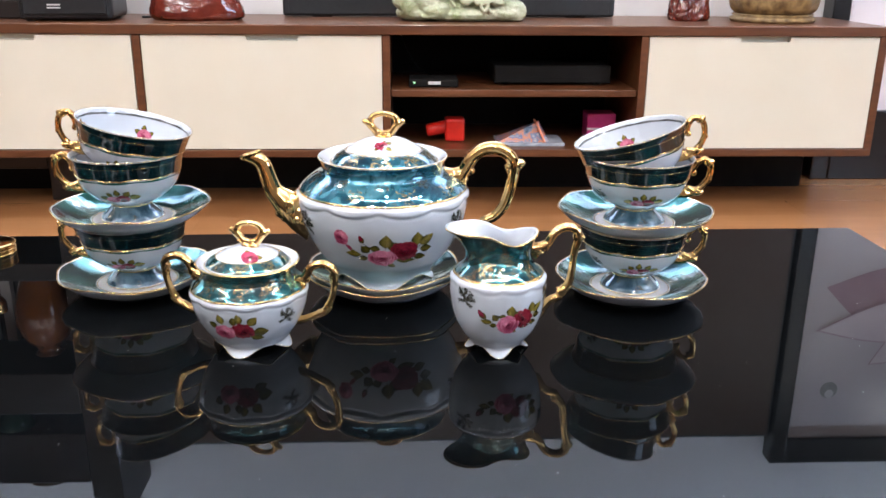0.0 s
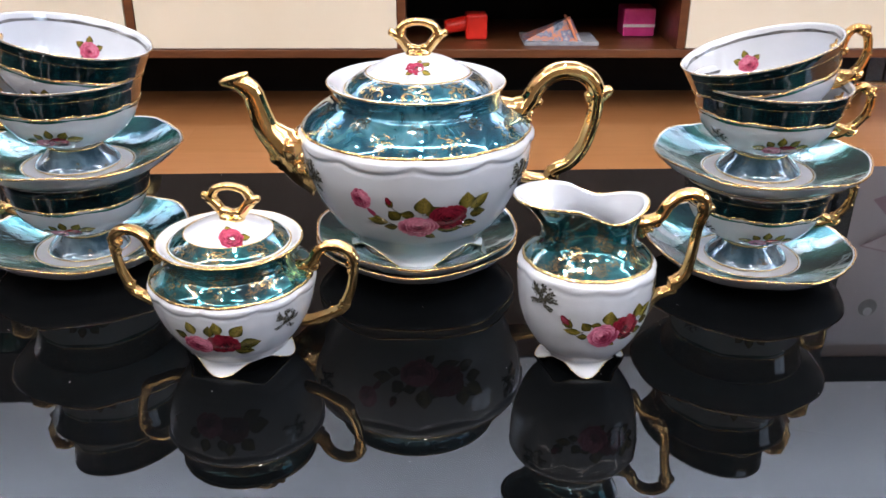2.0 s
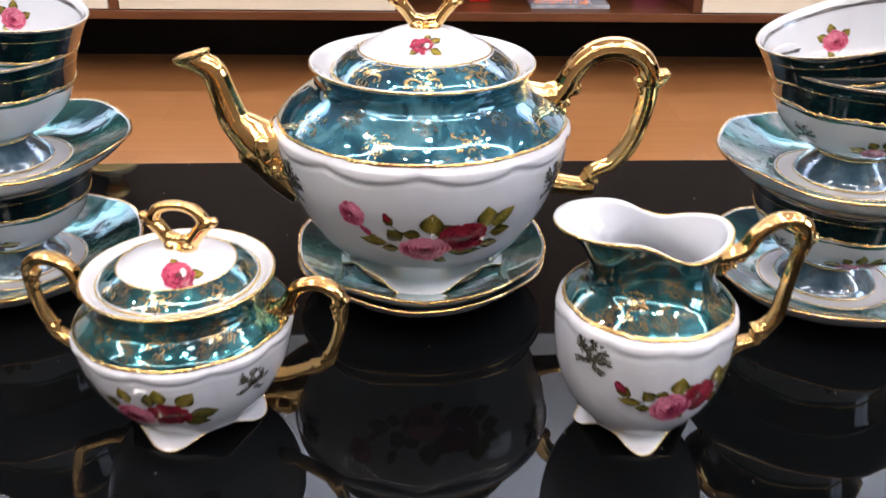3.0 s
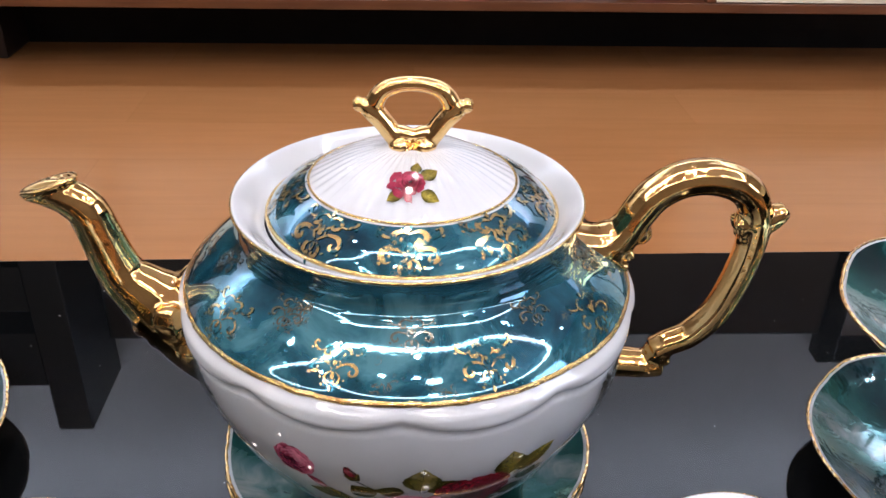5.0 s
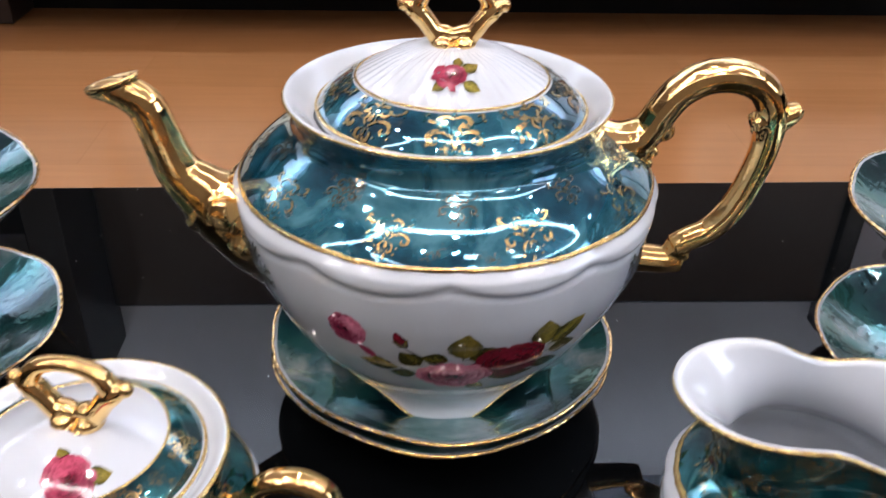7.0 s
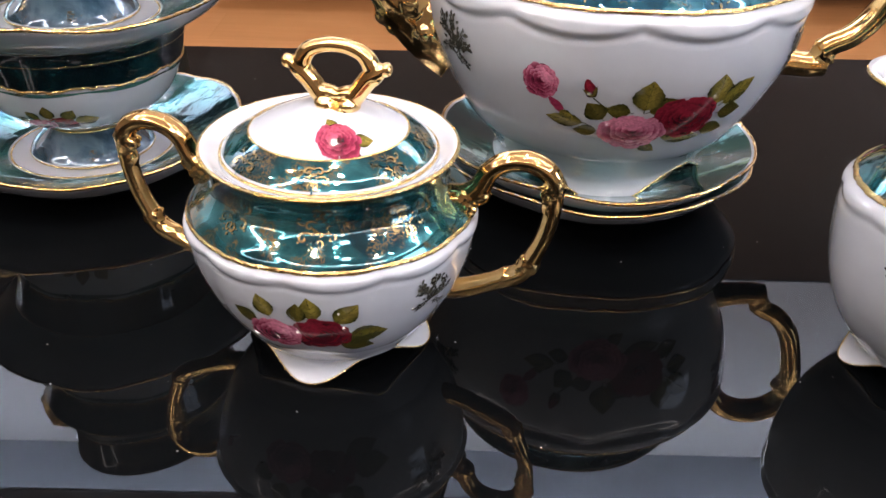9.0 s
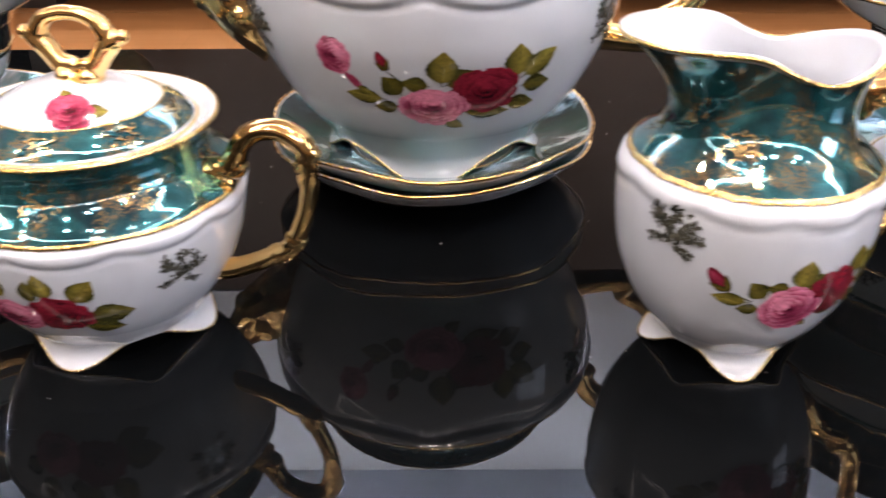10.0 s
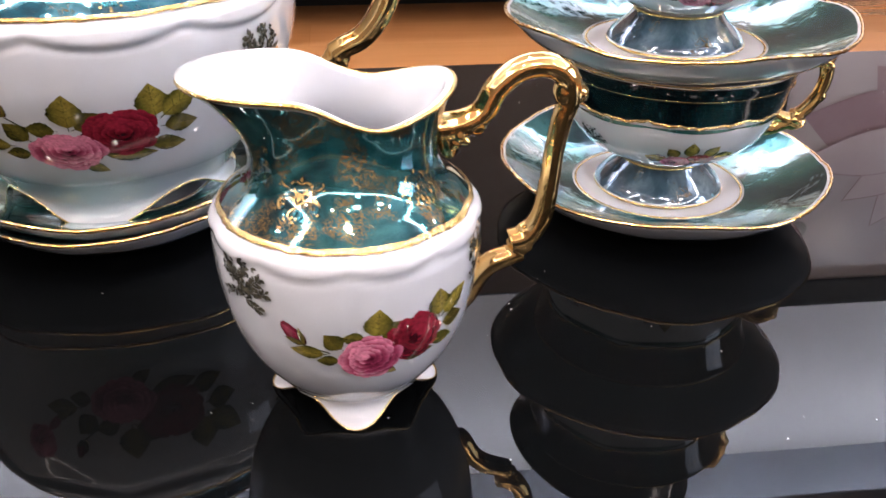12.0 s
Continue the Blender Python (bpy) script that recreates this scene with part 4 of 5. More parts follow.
for k in range(16):
    part("slat", box(-1.19 + 0.068 * k, -1.155 + 0.068 * k, 0.270, 0.299, 1.111, 1.439), WALL, shelf)
part("pale_back", box(-1.19, -0.11, 0.285, 0.299, 1.592, 1.665), WALL, shelf)
part("pale_back", box(-1.19, -0.11, 0.285, 0.299, 1.862, 2.034), WALL, shelf)
vase = thing("brown_vase", ROOM @ pose(SHELF_X - 0.225, SHELF_Y + 0.10, 1.111), "large glossy brown vase on the display shelf", "vase")
mesh_object("vase_body", *lathe(smooth_path([(0.045, 0.0), (0.060, 0.02), (0.085, 0.10), (0.090, 0.17), (0.070, 0.23), (0.040, 0.265), (0.035, 0.28), (0.045, 0.292), (0.032, 0.288), (0.001, 0.24)], 5), None, 40), BAMBOO, vase)
goblet = thing("gilt_goblet", ROOM @ pose(SHELF_X - 0.34, SHELF_Y + 0.03, 1.111), "small gilt goblet on the display shelf", "goblet")
mesh_object("goblet_body", *lathe(smooth_path([(0.022, 0.0), (0.020, 0.004), (0.005, 0.012), (0.004, 0.05), (0.012, 0.06), (0.026, 0.08), (0.028, 0.11), (0.024, 0.11), (0.010, 0.07), (0.001, 0.065)], 4), None, 28), GOLD, goblet)
bowl_g = thing("green_bowl", ROOM @ pose(SHELF_X - 0.36, SHELF_Y + 0.07, 1.591), "dark green glass bowl on the display shelf", "bowl")
mesh_object("bowl_body", *lathe(smooth_path([(0.02, 0.0), (0.035, 0.008), (0.055, 0.04), (0.062, 0.075), (0.057, 0.075), (0.04, 0.02), (0.001, 0.012)], 5), None, 32), GREEN_GLASS, bowl_g)
dish = thing("small_dish", ROOM @ pose(SHELF_X - 0.28, SHELF_Y + 0.12, 1.861), "small brown dish on the display shelf", "dish")
mesh_object("dish_body", *lathe(smooth_path([(0.03, 0.0), (0.06, 0.01), (0.085, 0.03), (0.08, 0.034), (0.04, 0.015), (0.001, 0.012)], 4), None, 32), CARVED, dish)

# ------------------------------------------------------------------ coffee table
TABLE_AT = pose(0.497, 1.0268, 0, 0, 0, 3.3)
table = thing("coffee_table", TABLE_AT, "low coffee table with a glossy black glass top", "table")
T_W, T_D = 1.30, 0.70
part("tabletop", box(-T_W, 0.0, -T_D, 0.0, TABLE - 0.012, TABLE, 0.0015, 3), BLACK_GLASS, table, "glossy black glass tabletop")
part("apron", box(-T_W + 0.03, -0.03, -T_D + 0.03, -0.03, TABLE - 0.10, TABLE - 0.0125, 0.004), BLACK_EDGE, table)
for lx in (-T_W + 0.08, -0.08):
    for ly in (-T_D + 0.08, -0.08):
        part("leg", box(lx - 0.035, lx + 0.035, ly - 0.035, ly + 0.035, 0.0, TABLE - 0.1005, 0.005), BLACK_EDGE, table)

# a hair and specks of dust on the glass
hair = thing("hair", pose(0, 0, TABLE + 0.0003), "fine grey hair lying on the black glass", "hair")
mesh_object("strand", *tube([(0.128, 0.610, 0.0, 0.00003), (0.156, 0.603, 0.0002, 0.00003), (0.182, 0.596, 0.0001, 0.00003), (0.207, 0.588, 0.0, 0.00002)], 5, 6), SPRIG_INK, hair)
rnd = random.Random(11)
dust_v, dust_f = [], []
for k in range(150):
    x, y, r = rnd.uniform(-0.42, 0.40), rnd.uniform(0.42, 0.98), rnd.uniform(0.00012, 0.00034)
    a = rnd.uniform(0, 6.28)
    n = len(dust_v)
    dust_v += [(x + r * w * math.cos(a + q), y + r * w * math.sin(a + q), TABLE + 0.00006) for q, w in ((0, 1.5), (1.5, 0.8), (3.1, 1.2), (4.6, 0.8))] + [(x, y, TABLE + r)]
    dust_f += [(n, n + 1, n + 4), (n + 1, n + 2, n + 4), (n + 2, n + 3, n + 4), (n + 3, n, n + 4)]
tagged(mesh_object("dust", dust_v, dust_f, LABEL), "scattered pale specks of dust on the glass", "dust", "", "stuff")

# gilt pot at the table's end
gilt = thing("gilt_pot", pose(-0.489, 0.907, TABLE), "small ribbed gold pot on the table", "pot")
mesh_object("gilt_body", *lathe(smooth_path([(0.001, 0.0), (0.022, 0.0), (0.025, 0.002), (0.0225, 0.0042), (0.0255, 0.0064), (0.0225, 0.0086), (0.0255, 0.0108), (0.022, 0.0130), (0.001, 0.0135)], 4), None, 40), GOLD, gilt)


# ------------------------------------------------------------------ tea set
def lobes(th, n, p=1.0):
    return abs(math.cos(n * th / 2)) ** p


def scallop(n, amount, z0, z1):
    """Gentle ribs between two heights, fading at both ends."""
    def shape(th, r, z):
        k = max(0.0, min(1.0, (z - z0) / (z1 - z0)))
        return r * (1 + amount * math.sin(math.pi * k) * (lobes(th, n, 0.7) - 0.6)), z
    return shape


def swagged(n, amount, z0, z1, zs, sag, relief, width, top):
    """Ribs as above, and a soft lobed shoulder that ends below in hanging arcs."""
    rib = scallop(n, amount, z0, z1)

    def shape(th, r, z):
        r, z = rib(th, r, z)
        line = zs + sag * (1 - lobes(th, n, 0.8))
        step = 1 / (1 + math.exp(-max(-40.0, min(40.0, (z - line) / (0.5 * width)))))
        fade = max(0.0, min(1.0, (top - z) / (0.45 * (top - zs))))
        fade = fade * fade * (3 - 2 * fade)
        bulge = 0.55 + 0.45 * lobes(th, n, 0.8)
        groove = 0.35 * math.exp(-((z - line + 1.6 * width) / width) ** 2)
        return r + relief * (step * fade * bulge - groove), z
    return shape


def feet_skirt(points, height, wall, spread=2.0, neck=0.010, flare=0.005):
    """Four small feet: the body's own curve runs on down to a neck, then splays out into toes, with arches cut between."""
    curve = np.array(smooth_path(points, 8))[::-1]
    z_top = points[0][1]
    seg, rows = 160, 18
    verts, faces = [], []
    for side in (0, 1):
        for i in range(rows + 1):
            t = i / rows
            for k in range(seg):
                th = 2 * math.pi * k / seg
                c = abs(math.cos(2 * th)) ** spread
                low = height * (1 - c)
                z = z_top + (low - z_top) * t
                toe = max(0.0, (neck - z) / neck)
                r = float(np.interp(z, curve[:, 1], curve[:, 0])) + flare * toe ** 1.4 * (0.35 + 0.65 * c) + 0.0007 * max(0.0, t - 0.85) / 0.15
                r -= side * wall * (0.5 + 0.5 * (1 - t))
                verts.append((r * math.cos(th), r * math.sin(th), z + side * 0.0006))
    ring_n = (rows + 1) * seg
    for i in range(rows):
        for k in range(seg):
            k2 = (k + 1) % seg
            faces.append((i * seg + k, i * seg + k2, (i + 1) * seg + k2, (i + 1) * seg + k)[::-1])
            faces.append((ring_n + i * seg + k, ring_n + i * seg + k2, ring_n + (i + 1) * seg + k2, ring_n + (i + 1) * seg + k))
    edge = []
    for k in range(seg):
        k2 = (k + 1) % seg
        faces.append((rows * seg + k, rows * seg + k2, ring_n + rows * seg + k2, ring_n + rows * seg + k))
        edge.append(Vector(verts[rows * seg + k]) + Vector((0, 0, 0.0004)))
    return (verts, faces), edge


def slimmed(profile, k):
    return [(float(r) * k, float(z)) for r, z in profile]


def closed_line(points, radius, sides=6):
    verts, faces = [], []
    m = len(points)
    for i, q in enumerate(points):
        d = (points[(i + 1) % m] - points[i - 1]).normalized()
        out = Vector((q.x, q.y, 0)).normalized()
        side = d.cross(out).normalized()
        out = side.cross(d).normalized()
        for s in range(sides):
            a = 2 * math.pi * s / sides
            verts.append(q + out * (radius * math.cos(a)) + side * (radius * math.sin(a)))
    for i in range(m):
        for s in range(sides):
            i2, s2 = (i + 1) % m, (s + 1) % sides
            faces.append((i * sides + s, i * sides + s2, i2 * sides + s2, i2 * sides + s))
    return verts, faces


def wavy(n, base, amp):
    """Height of a scalloped edge: arcs that meet in points."""
    return lambda th: base + amp * (1 - lobes(th, n, 1.0))


def knob(parent, k=1.0, z=0.0):
    """Gilt loop knob: a cleft base, two spreading arms with buttons, and an arch between them."""
    def at(*rows):
        return [(x * k, 0, z + h * k, r * k) for x, h, r in rows]
    pieces = [tube(at((-0.0124, 0.0120, 0.0030), (-0.0127, 0.0160, 0.0033), (-0.0098, 0.0202, 0.0030), (-0.0045, 0.0222, 0.0027), (0.0, 0.0226, 0.0026), (0.0045, 0.0222, 0.0027), (0.0098, 0.0202, 0.0030), (0.0127, 0.0160, 0.0033), (0.0124, 0.0120, 0.0030)), 12, 6, 1.1),
              tube(at((-0.0070, 0.0052, 0.0026), (-0.0035, 0.0050, 0.0027), (0.0, 0.0043, 0.0023), (0.0035, 0.0050, 0.0027), (0.0070, 0.0052, 0.0026)), 12, 5, 1.3),
              ball(-0.0042 * k, 0, z + 0.0012 * k, 0.0046 * k, 0.0062 * k, 0.0034 * k), ball(0.0042 * k, 0, z + 0.0012 * k, 0.0046 * k, 0.0062 * k, 0.0034 * k), ball(0, 0, z - 0.0004 * k, 0.0086 * k, 0.0072 * k, 0.0014 * k, 20)]
    for s in (-1, 1):
        pieces.append(tube(at((s * 0.0045, 0.0015, 0.0036), (s * 0.0072, 0.0050, 0.0036), (s * 0.0102, 0.0092, 0.0036), (s * 0.0135, 0.0128, 0.0037), (s * 0.0160, 0.0146, 0.0030), (s * 0.0172, 0.0150, 0.0022)), 12, 5, 1.1))
        pieces.append(ball(s * 0.0182 * k, 0, z + 0.0152 * k, 0.0024 * k, 0.0027 * k, 0.0027 * k))
    return moulded("knob", pieces, 0.00042 * k, GOLD, parent, "gilt loop knob", 3)


def painted_band(name, profile, shape, low, high, material, parent, label, rows=14, seg=144, lift=0.0002):
    """Colour band with a scalloped lower edge: low(theta) to the height high."""
    p = np.array(profile)
    verts, faces = [], []
    for i in range(rows + 1):
        t = i / rows
        for k in range(seg):
            th = 2 * math.pi * k / seg
            z = low(th) + (high - low(th)) * t
            r = float(np.interp(z, p[:, 1], p[:, 0]))
            rr, zz = shape(th, r, z) if shape else (r, z)
            verts.append(((rr + lift) * math.cos(th), (rr + lift) * math.sin(th), zz + lift * 0.5))
    for i in range(rows):
        for k in range(seg):
            k2 = (k + 1) % seg
            faces.append((i * seg + k, i * seg + k2, (i + 1) * seg + k2, (i + 1) * seg + k))
    ob = mesh_object(name, verts, faces, material, parent, label)
    edge = [Vector(verts[k]) for k in range(seg)]
    return ob, edge


def gold_band(profile, shape, low, width, parent, label="", seg=144):
    """A gilt stripe along the lower edge of a colour band, slightly uneven."""
    rnd = random.Random(5)
    jit = [rnd.uniform(-0.12, 0.12) * width for _ in range(seg)]
    p = np.array(profile)
    verts, faces = [], []
    for i in range(5):
        t = i / 4
        for k in range(seg):
            th = 2 * math.pi * k / seg
            z = low(th) - 0.6 * width + width * t + (jit[k] if i in (0, 4) else 0.0)
            rr, zz = shape(th, float(np.interp(z, p[:, 1], p[:, 0])), z)
            up = 0.00032 + 0.00030 * math.sin(math.pi * t)
            verts.append(((rr + up) * math.cos(th), (rr + up) * math.sin(th), zz + up * 0.5))
    for i in range(4):
        for k in range(seg):
            k2 = (k + 1) % seg
            faces.append((i * seg + k, i * seg + k2, (i + 1) * seg + k2, (i + 1) * seg + k))
    return mesh_object("gold_line", verts, faces, GOLD_LINE, parent, label)


# ---- teapot
def make_teapot(at):
    pot = thing("teapot", at, "white porcelain teapot with teal shoulder, gilt spout and painted roses", "teapot")
    # heights are above the pot's standing level
    prof = smooth_path([(0.028, 0.0100), (0.040, 0.0110), (0.0505, 0.0180), (0.0602, 0.0265), (0.0680, 0.0390), (0.0742, 0.0520), (0.0782, 0.0630), (0.0802, 0.0730), (0.0809, 0.0810), (0.0806, 0.0855),
                        (0.0794, 0.0902), (0.0765, 0.0942), (0.0720, 0.0985), (0.0662, 0.1027), (0.0618, 0.1053), (0.0592, 0.1074), (0.0580, 0.1102), (0.0578, 0.1140), (0.0597, 0.1178), (0.0610, 0.1199)], 8)
    prof = slimmed(prof, 0.989)
    shape = swagged(10, 0.008, 0.025, 0.084, 0.0816, 0.0048, 0.0019, 0.0012, 0.0905)
    inner = smooth_path([(0.0603, 0.1199), (0.0597, 0.1211), (0.0575, 0.1196), (0.0548, 0.1168), (0.0521, 0.1140), (0.0496, 0.1127)], 4)
    full = list(prof) + inner[1:]
    mesh_object("body", *lathe(full, shape, 144), PORCELAIN, pot, "white porcelain body")
    low = wavy(10, 0.0908, 0.0004)
    painted_band("shoulder_band", prof, shape, low, 0.1190, TEAL, pot, "teal lustre shoulder with gold filigree", 20)
    gold_band(prof, shape, low, 0.0015, pot, "gold line under the shoulder")
    mesh_object("rim_line", *ring(0.0006, shape, 0.0602, 0.1201, 120), GOLD_LINE, pot, "gold rim")
    skirt, foot_edge = feet_skirt([(0.0594, 0.0265), (0.0524, 0.0188), (0.0478, 0.0125), (0.0460, 0.0085), (0.0456, 0.0)], 0.0135, 0.004, 1.5, 0.009, 0.0030)
    mesh_object("foot_apron", *skirt, PORCELAIN, pot, "scalloped apron with four feet")
    mesh_object("foot_line", *closed_line(foot_edge, 0.0005), GOLD_LINE, pot)
    # spout
    sp = [(-0.064, 0, 0.058, 0.0235), (-0.077, 0, 0.0640, 0.0200), (-0.0890, 0, 0.0715, 0.0150), (-0.0975, 0, 0.0790, 0.0112), (-0.1030, 0, 0.0850, 0.0092), (-0.1062, 0, 0.0930, 0.0083), (-0.1092, 0, 0.1035, 0.0077), (-0.1122, 0, 0.1120, 0.0074), (-0.1180, 0, 0.1165, 0.0068), (-0.1255, 0, 0.1178, 0.0048), (-0.1325, 0, 0.1172, 0.0022)]
    v, f = tube(sp, 14, 6, 0.85)
    # the mouth: an oval rim on top of the tip, sunk inside
    mouth = []
    for k in range(20):
        a = 2 * math.pi * k / 20
        u, w = 0.0098 * math.cos(a), 0.0052 * math.sin(a)
        mouth.append(Vector((-0.1232 + u * 0.95, w, 0.1212 + u * 0.32)))
    lip = closed_line(mouth, 0.0013)
    collar = joined(ball(-0.0850, -0.0125, 0.0735, 0.0072, 0.0045, 0.0072, 5, 4), ball(-0.0850, 0.0125, 0.0735, 0.0072, 0.0045, 0.0072, 5, 4), ball(-0.0765, 0.0, 0.0845, 0.0075, 0.0105, 0.0045), ball(-0.0985, 0.0, 0.0650, 0.0050, 0.0070, 0.0058), ball(-0.0935, 0.0, 0.0600, 0.0050, 0.0080, 0.0050), ball(-0.0790, -0.0120, 0.0600, 0.0060, 0.0060, 0.0070))
    moulded("spout", [(v, f), lip, collar], 0.00065, GOLD, pot, "gilt curved spout with moulded collar", 9)
    # handle
    upper = tube([(0.0540, 0, 0.1005, 0.0097), (0.0650, 0, 0.0998, 0.0085), (0.0715, 0, 0.1008, 0.0074), (0.0771, 0, 0.1068, 0.0064), (0.0802, 0, 0.1128, 0.0062), (0.0857, 0, 0.1208, 0.0062), (0.0943, 0, 0.1263, 0.0064), (0.1045, 0, 0.1275, 0.0064), (0.1140, 0, 0.1245, 0.0062), (0.1205, 0, 0.1178, 0.0059),
                  (0.1226, 0, 0.1079, 0.0057), (0.1212, 0, 0.0931, 0.0053), (0.1156, 0, 0.0740, 0.0052), (0.1072, 0, 0.0625, 0.0050), (0.0983, 0, 0.0575, 0.0048), (0.0940, 0, 0.0545, 0.0048)], 12, 6, 1.15)
    lower = tube([(0.0975, 0, 0.0480, 0.0050), (0.0900, 0, 0.0480, 0.0056), (0.0800, 0, 0.0490, 0.0060), (0.0740, 0, 0.0500, 0.0066), (0.0690, 0, 0.0505, 0.0070)], 12, 5, 1.1)
    knops = joined(tube([(0.1200, 0, 0.1085, 0.0062), (0.1262, 0, 0.1112, 0.0052), (0.1305, 0, 0.1140, 0.0040), (0.1325, 0, 0.1158, 0.0026)], 12, 5), ball(0.0725, 0, 0.0915, 0.0060, 0.0065, 0.0065), ball(0.0705, 0, 0.0995, 0.0090, 0.0090, 0.0100),
                   ball(0.0815, 0, 0.1055, 0.0052, 0.0052, 0.0042), ball(0.0955, 0, 0.0535, 0.0058, 0.0055, 0.0050), ball(0.1205, 0, 0.1105, 0.0056, 0.0056, 0.0058),
                   berries(0.1200, 0.1085, 0.0046, 0.0018, 10, 2), berries(0.0730, 0.0965, 0.0070, 0.0020, 12, 3), berries(0.0955, 0.0530, 0.0046, 0.0016, 8, 4))
    moulded("handle", [upper, lower, knops], 0.0006, GOLD, pot, "gilt scrolled handle", 5)
    # lid
    dome = smooth_path([(0.0502, 0.1128), (0.0504, 0.1140), (0.0494, 0.1160), (0.0470, 0.1189), (0.0436, 0.1217), (0.0396, 0.1241), (0.0352, 0.1263), (0.0292, 0.1296), (0.0216, 0.1335), (0.0130, 0.1364), (0.0070, 0.1376), (0.0003, 0.1380)], 4)
    flute = lambda th, r, z: (r, z + (0.0005 * lobes(th, 44, 1.0) if 0.008 < r < 0.0348 else 0.0))
    lid = mesh_object("lid", *lathe(dome, flute, 176), PORCELAIN, pot, "white fluted lid with teal border")
    rev = [(q[0], q[1]) for q in dome if q[0] < 0.0496 and q[0] > 0.0352 and q[1] > 0.1150]
    v, f = lathe([(r + 0.0001, z + 0.0002) for r, z in rev], None, 120)
    mesh_object("lid_band", v, f, TEAL, lid, "teal lustre border with gold filigree")
    mesh_object("lid_line", *ring(0.0008, None, 0.0499, 0.1156, 110), GOLD_LINE, lid)
    mesh_object("lid_line", *ring(0.0005, None, 0.0354, 0.1264, 110), GOLD_LINE, lid)
    lid.location.x = 0.0014
    knob(lid, 0.97, 0.1372)
    d = Print(FlatTop([(q[0], q[1] + 0.0006) for q in dome]), 0.0, -0.0222, 1.0)
    for x, y, l, t in ((0.003, 0.002, 0.0068, 0.7), (0.003, -0.003, 0.0064, -0.4), (-0.003, -0.003, 0.0055, -2.6), (0.001, 0.004, 0.0050, 1.4)):
        d.leaf(x, y, l, t, LEAF_MID)
    for x, y, rx, t in ((-0.0052, 0.0030, 0.0026, 0.8), (-0.0056, -0.0004, 0.0026, 0.1), (-0.0042, -0.0034, 0.0026, -0.7), (-0.0010, -0.0046, 0.0026, -1.4)):
        d.petal(x, y, rx, 0.0013, t, blend(CRIM_LIGHT, ROSE_MID, 0.4), 10, 0.16)
    d.rose(-0.0004, 0.0004, 0.0050, REDS, 0.95)
    d.done("rose_print", lid, "small printed red rose")
    surf = Surface(prof, shape)
    for k in range(20):
        d = Print(surf, FRONT + 2 * math.pi * (k + 0.12) / 20, 0.0978 if k % 2 else 0.1042, 1.0)
        d.h = 0.0004
        d.filigree((1.15 if k % 2 else 0.95) + 0.12 * math.sin(k * 2.3))
        d.done("filigree_print", pot, "gold scrollwork motif" if k % 2 else "dark scrollwork motif", FILIGREE_INK if k % 2 else SPRIG_INK)
    for k in range(9):
        d = Print(Surface(dome), FRONT + 2 * math.pi * (k + 0.0) / 9, 0.1212, 1.0)
        d.h = 0.0005
        d.filigree(1.42 + 0.12 * math.sin(k * 1.9), 1.7)
        d.done("filigree_print", lid, "gold scrollwork motif", FILIGREE_INK)
    # printed flowers
    d = bouquet(surf, 0.0425, FRONT + 0.035, 1.0)
    d.done("rose_print", pot, "printed crimson and pink roses with leaves")
    d = Print(surf, FRONT - 0.455, 0.0618, 1.0)
    d.rose(0.0, 0.0, 0.0082, PINKS, 1.0)
    d.petal(0.006, -0.010, 0.004, 0.002, 2.2, ROSE_MID)
    d.leaf(0.007, -0.013, 0.006, -0.5, LEAF_MID)
    d.done("rose_print", pot, "printed pink rose")
    d = Print(surf, FRONT - 0.205, 0.0612, 1.0)
    d.bud(0.0, 0.0, 0.0042, 1.9, CRIMS)
    d.done("bud_print", pot, "printed dark rosebud")
    for th in (FRONT - 1.02, FRONT + 1.06, FRONT + math.pi):
        d = Print(surf, th, 0.0690, 1.0)
        d.sprig(0.0105, 40)
        d.done("sprig_print", pot, "small grey printed sprig", SPRIG_INK)
    return pot


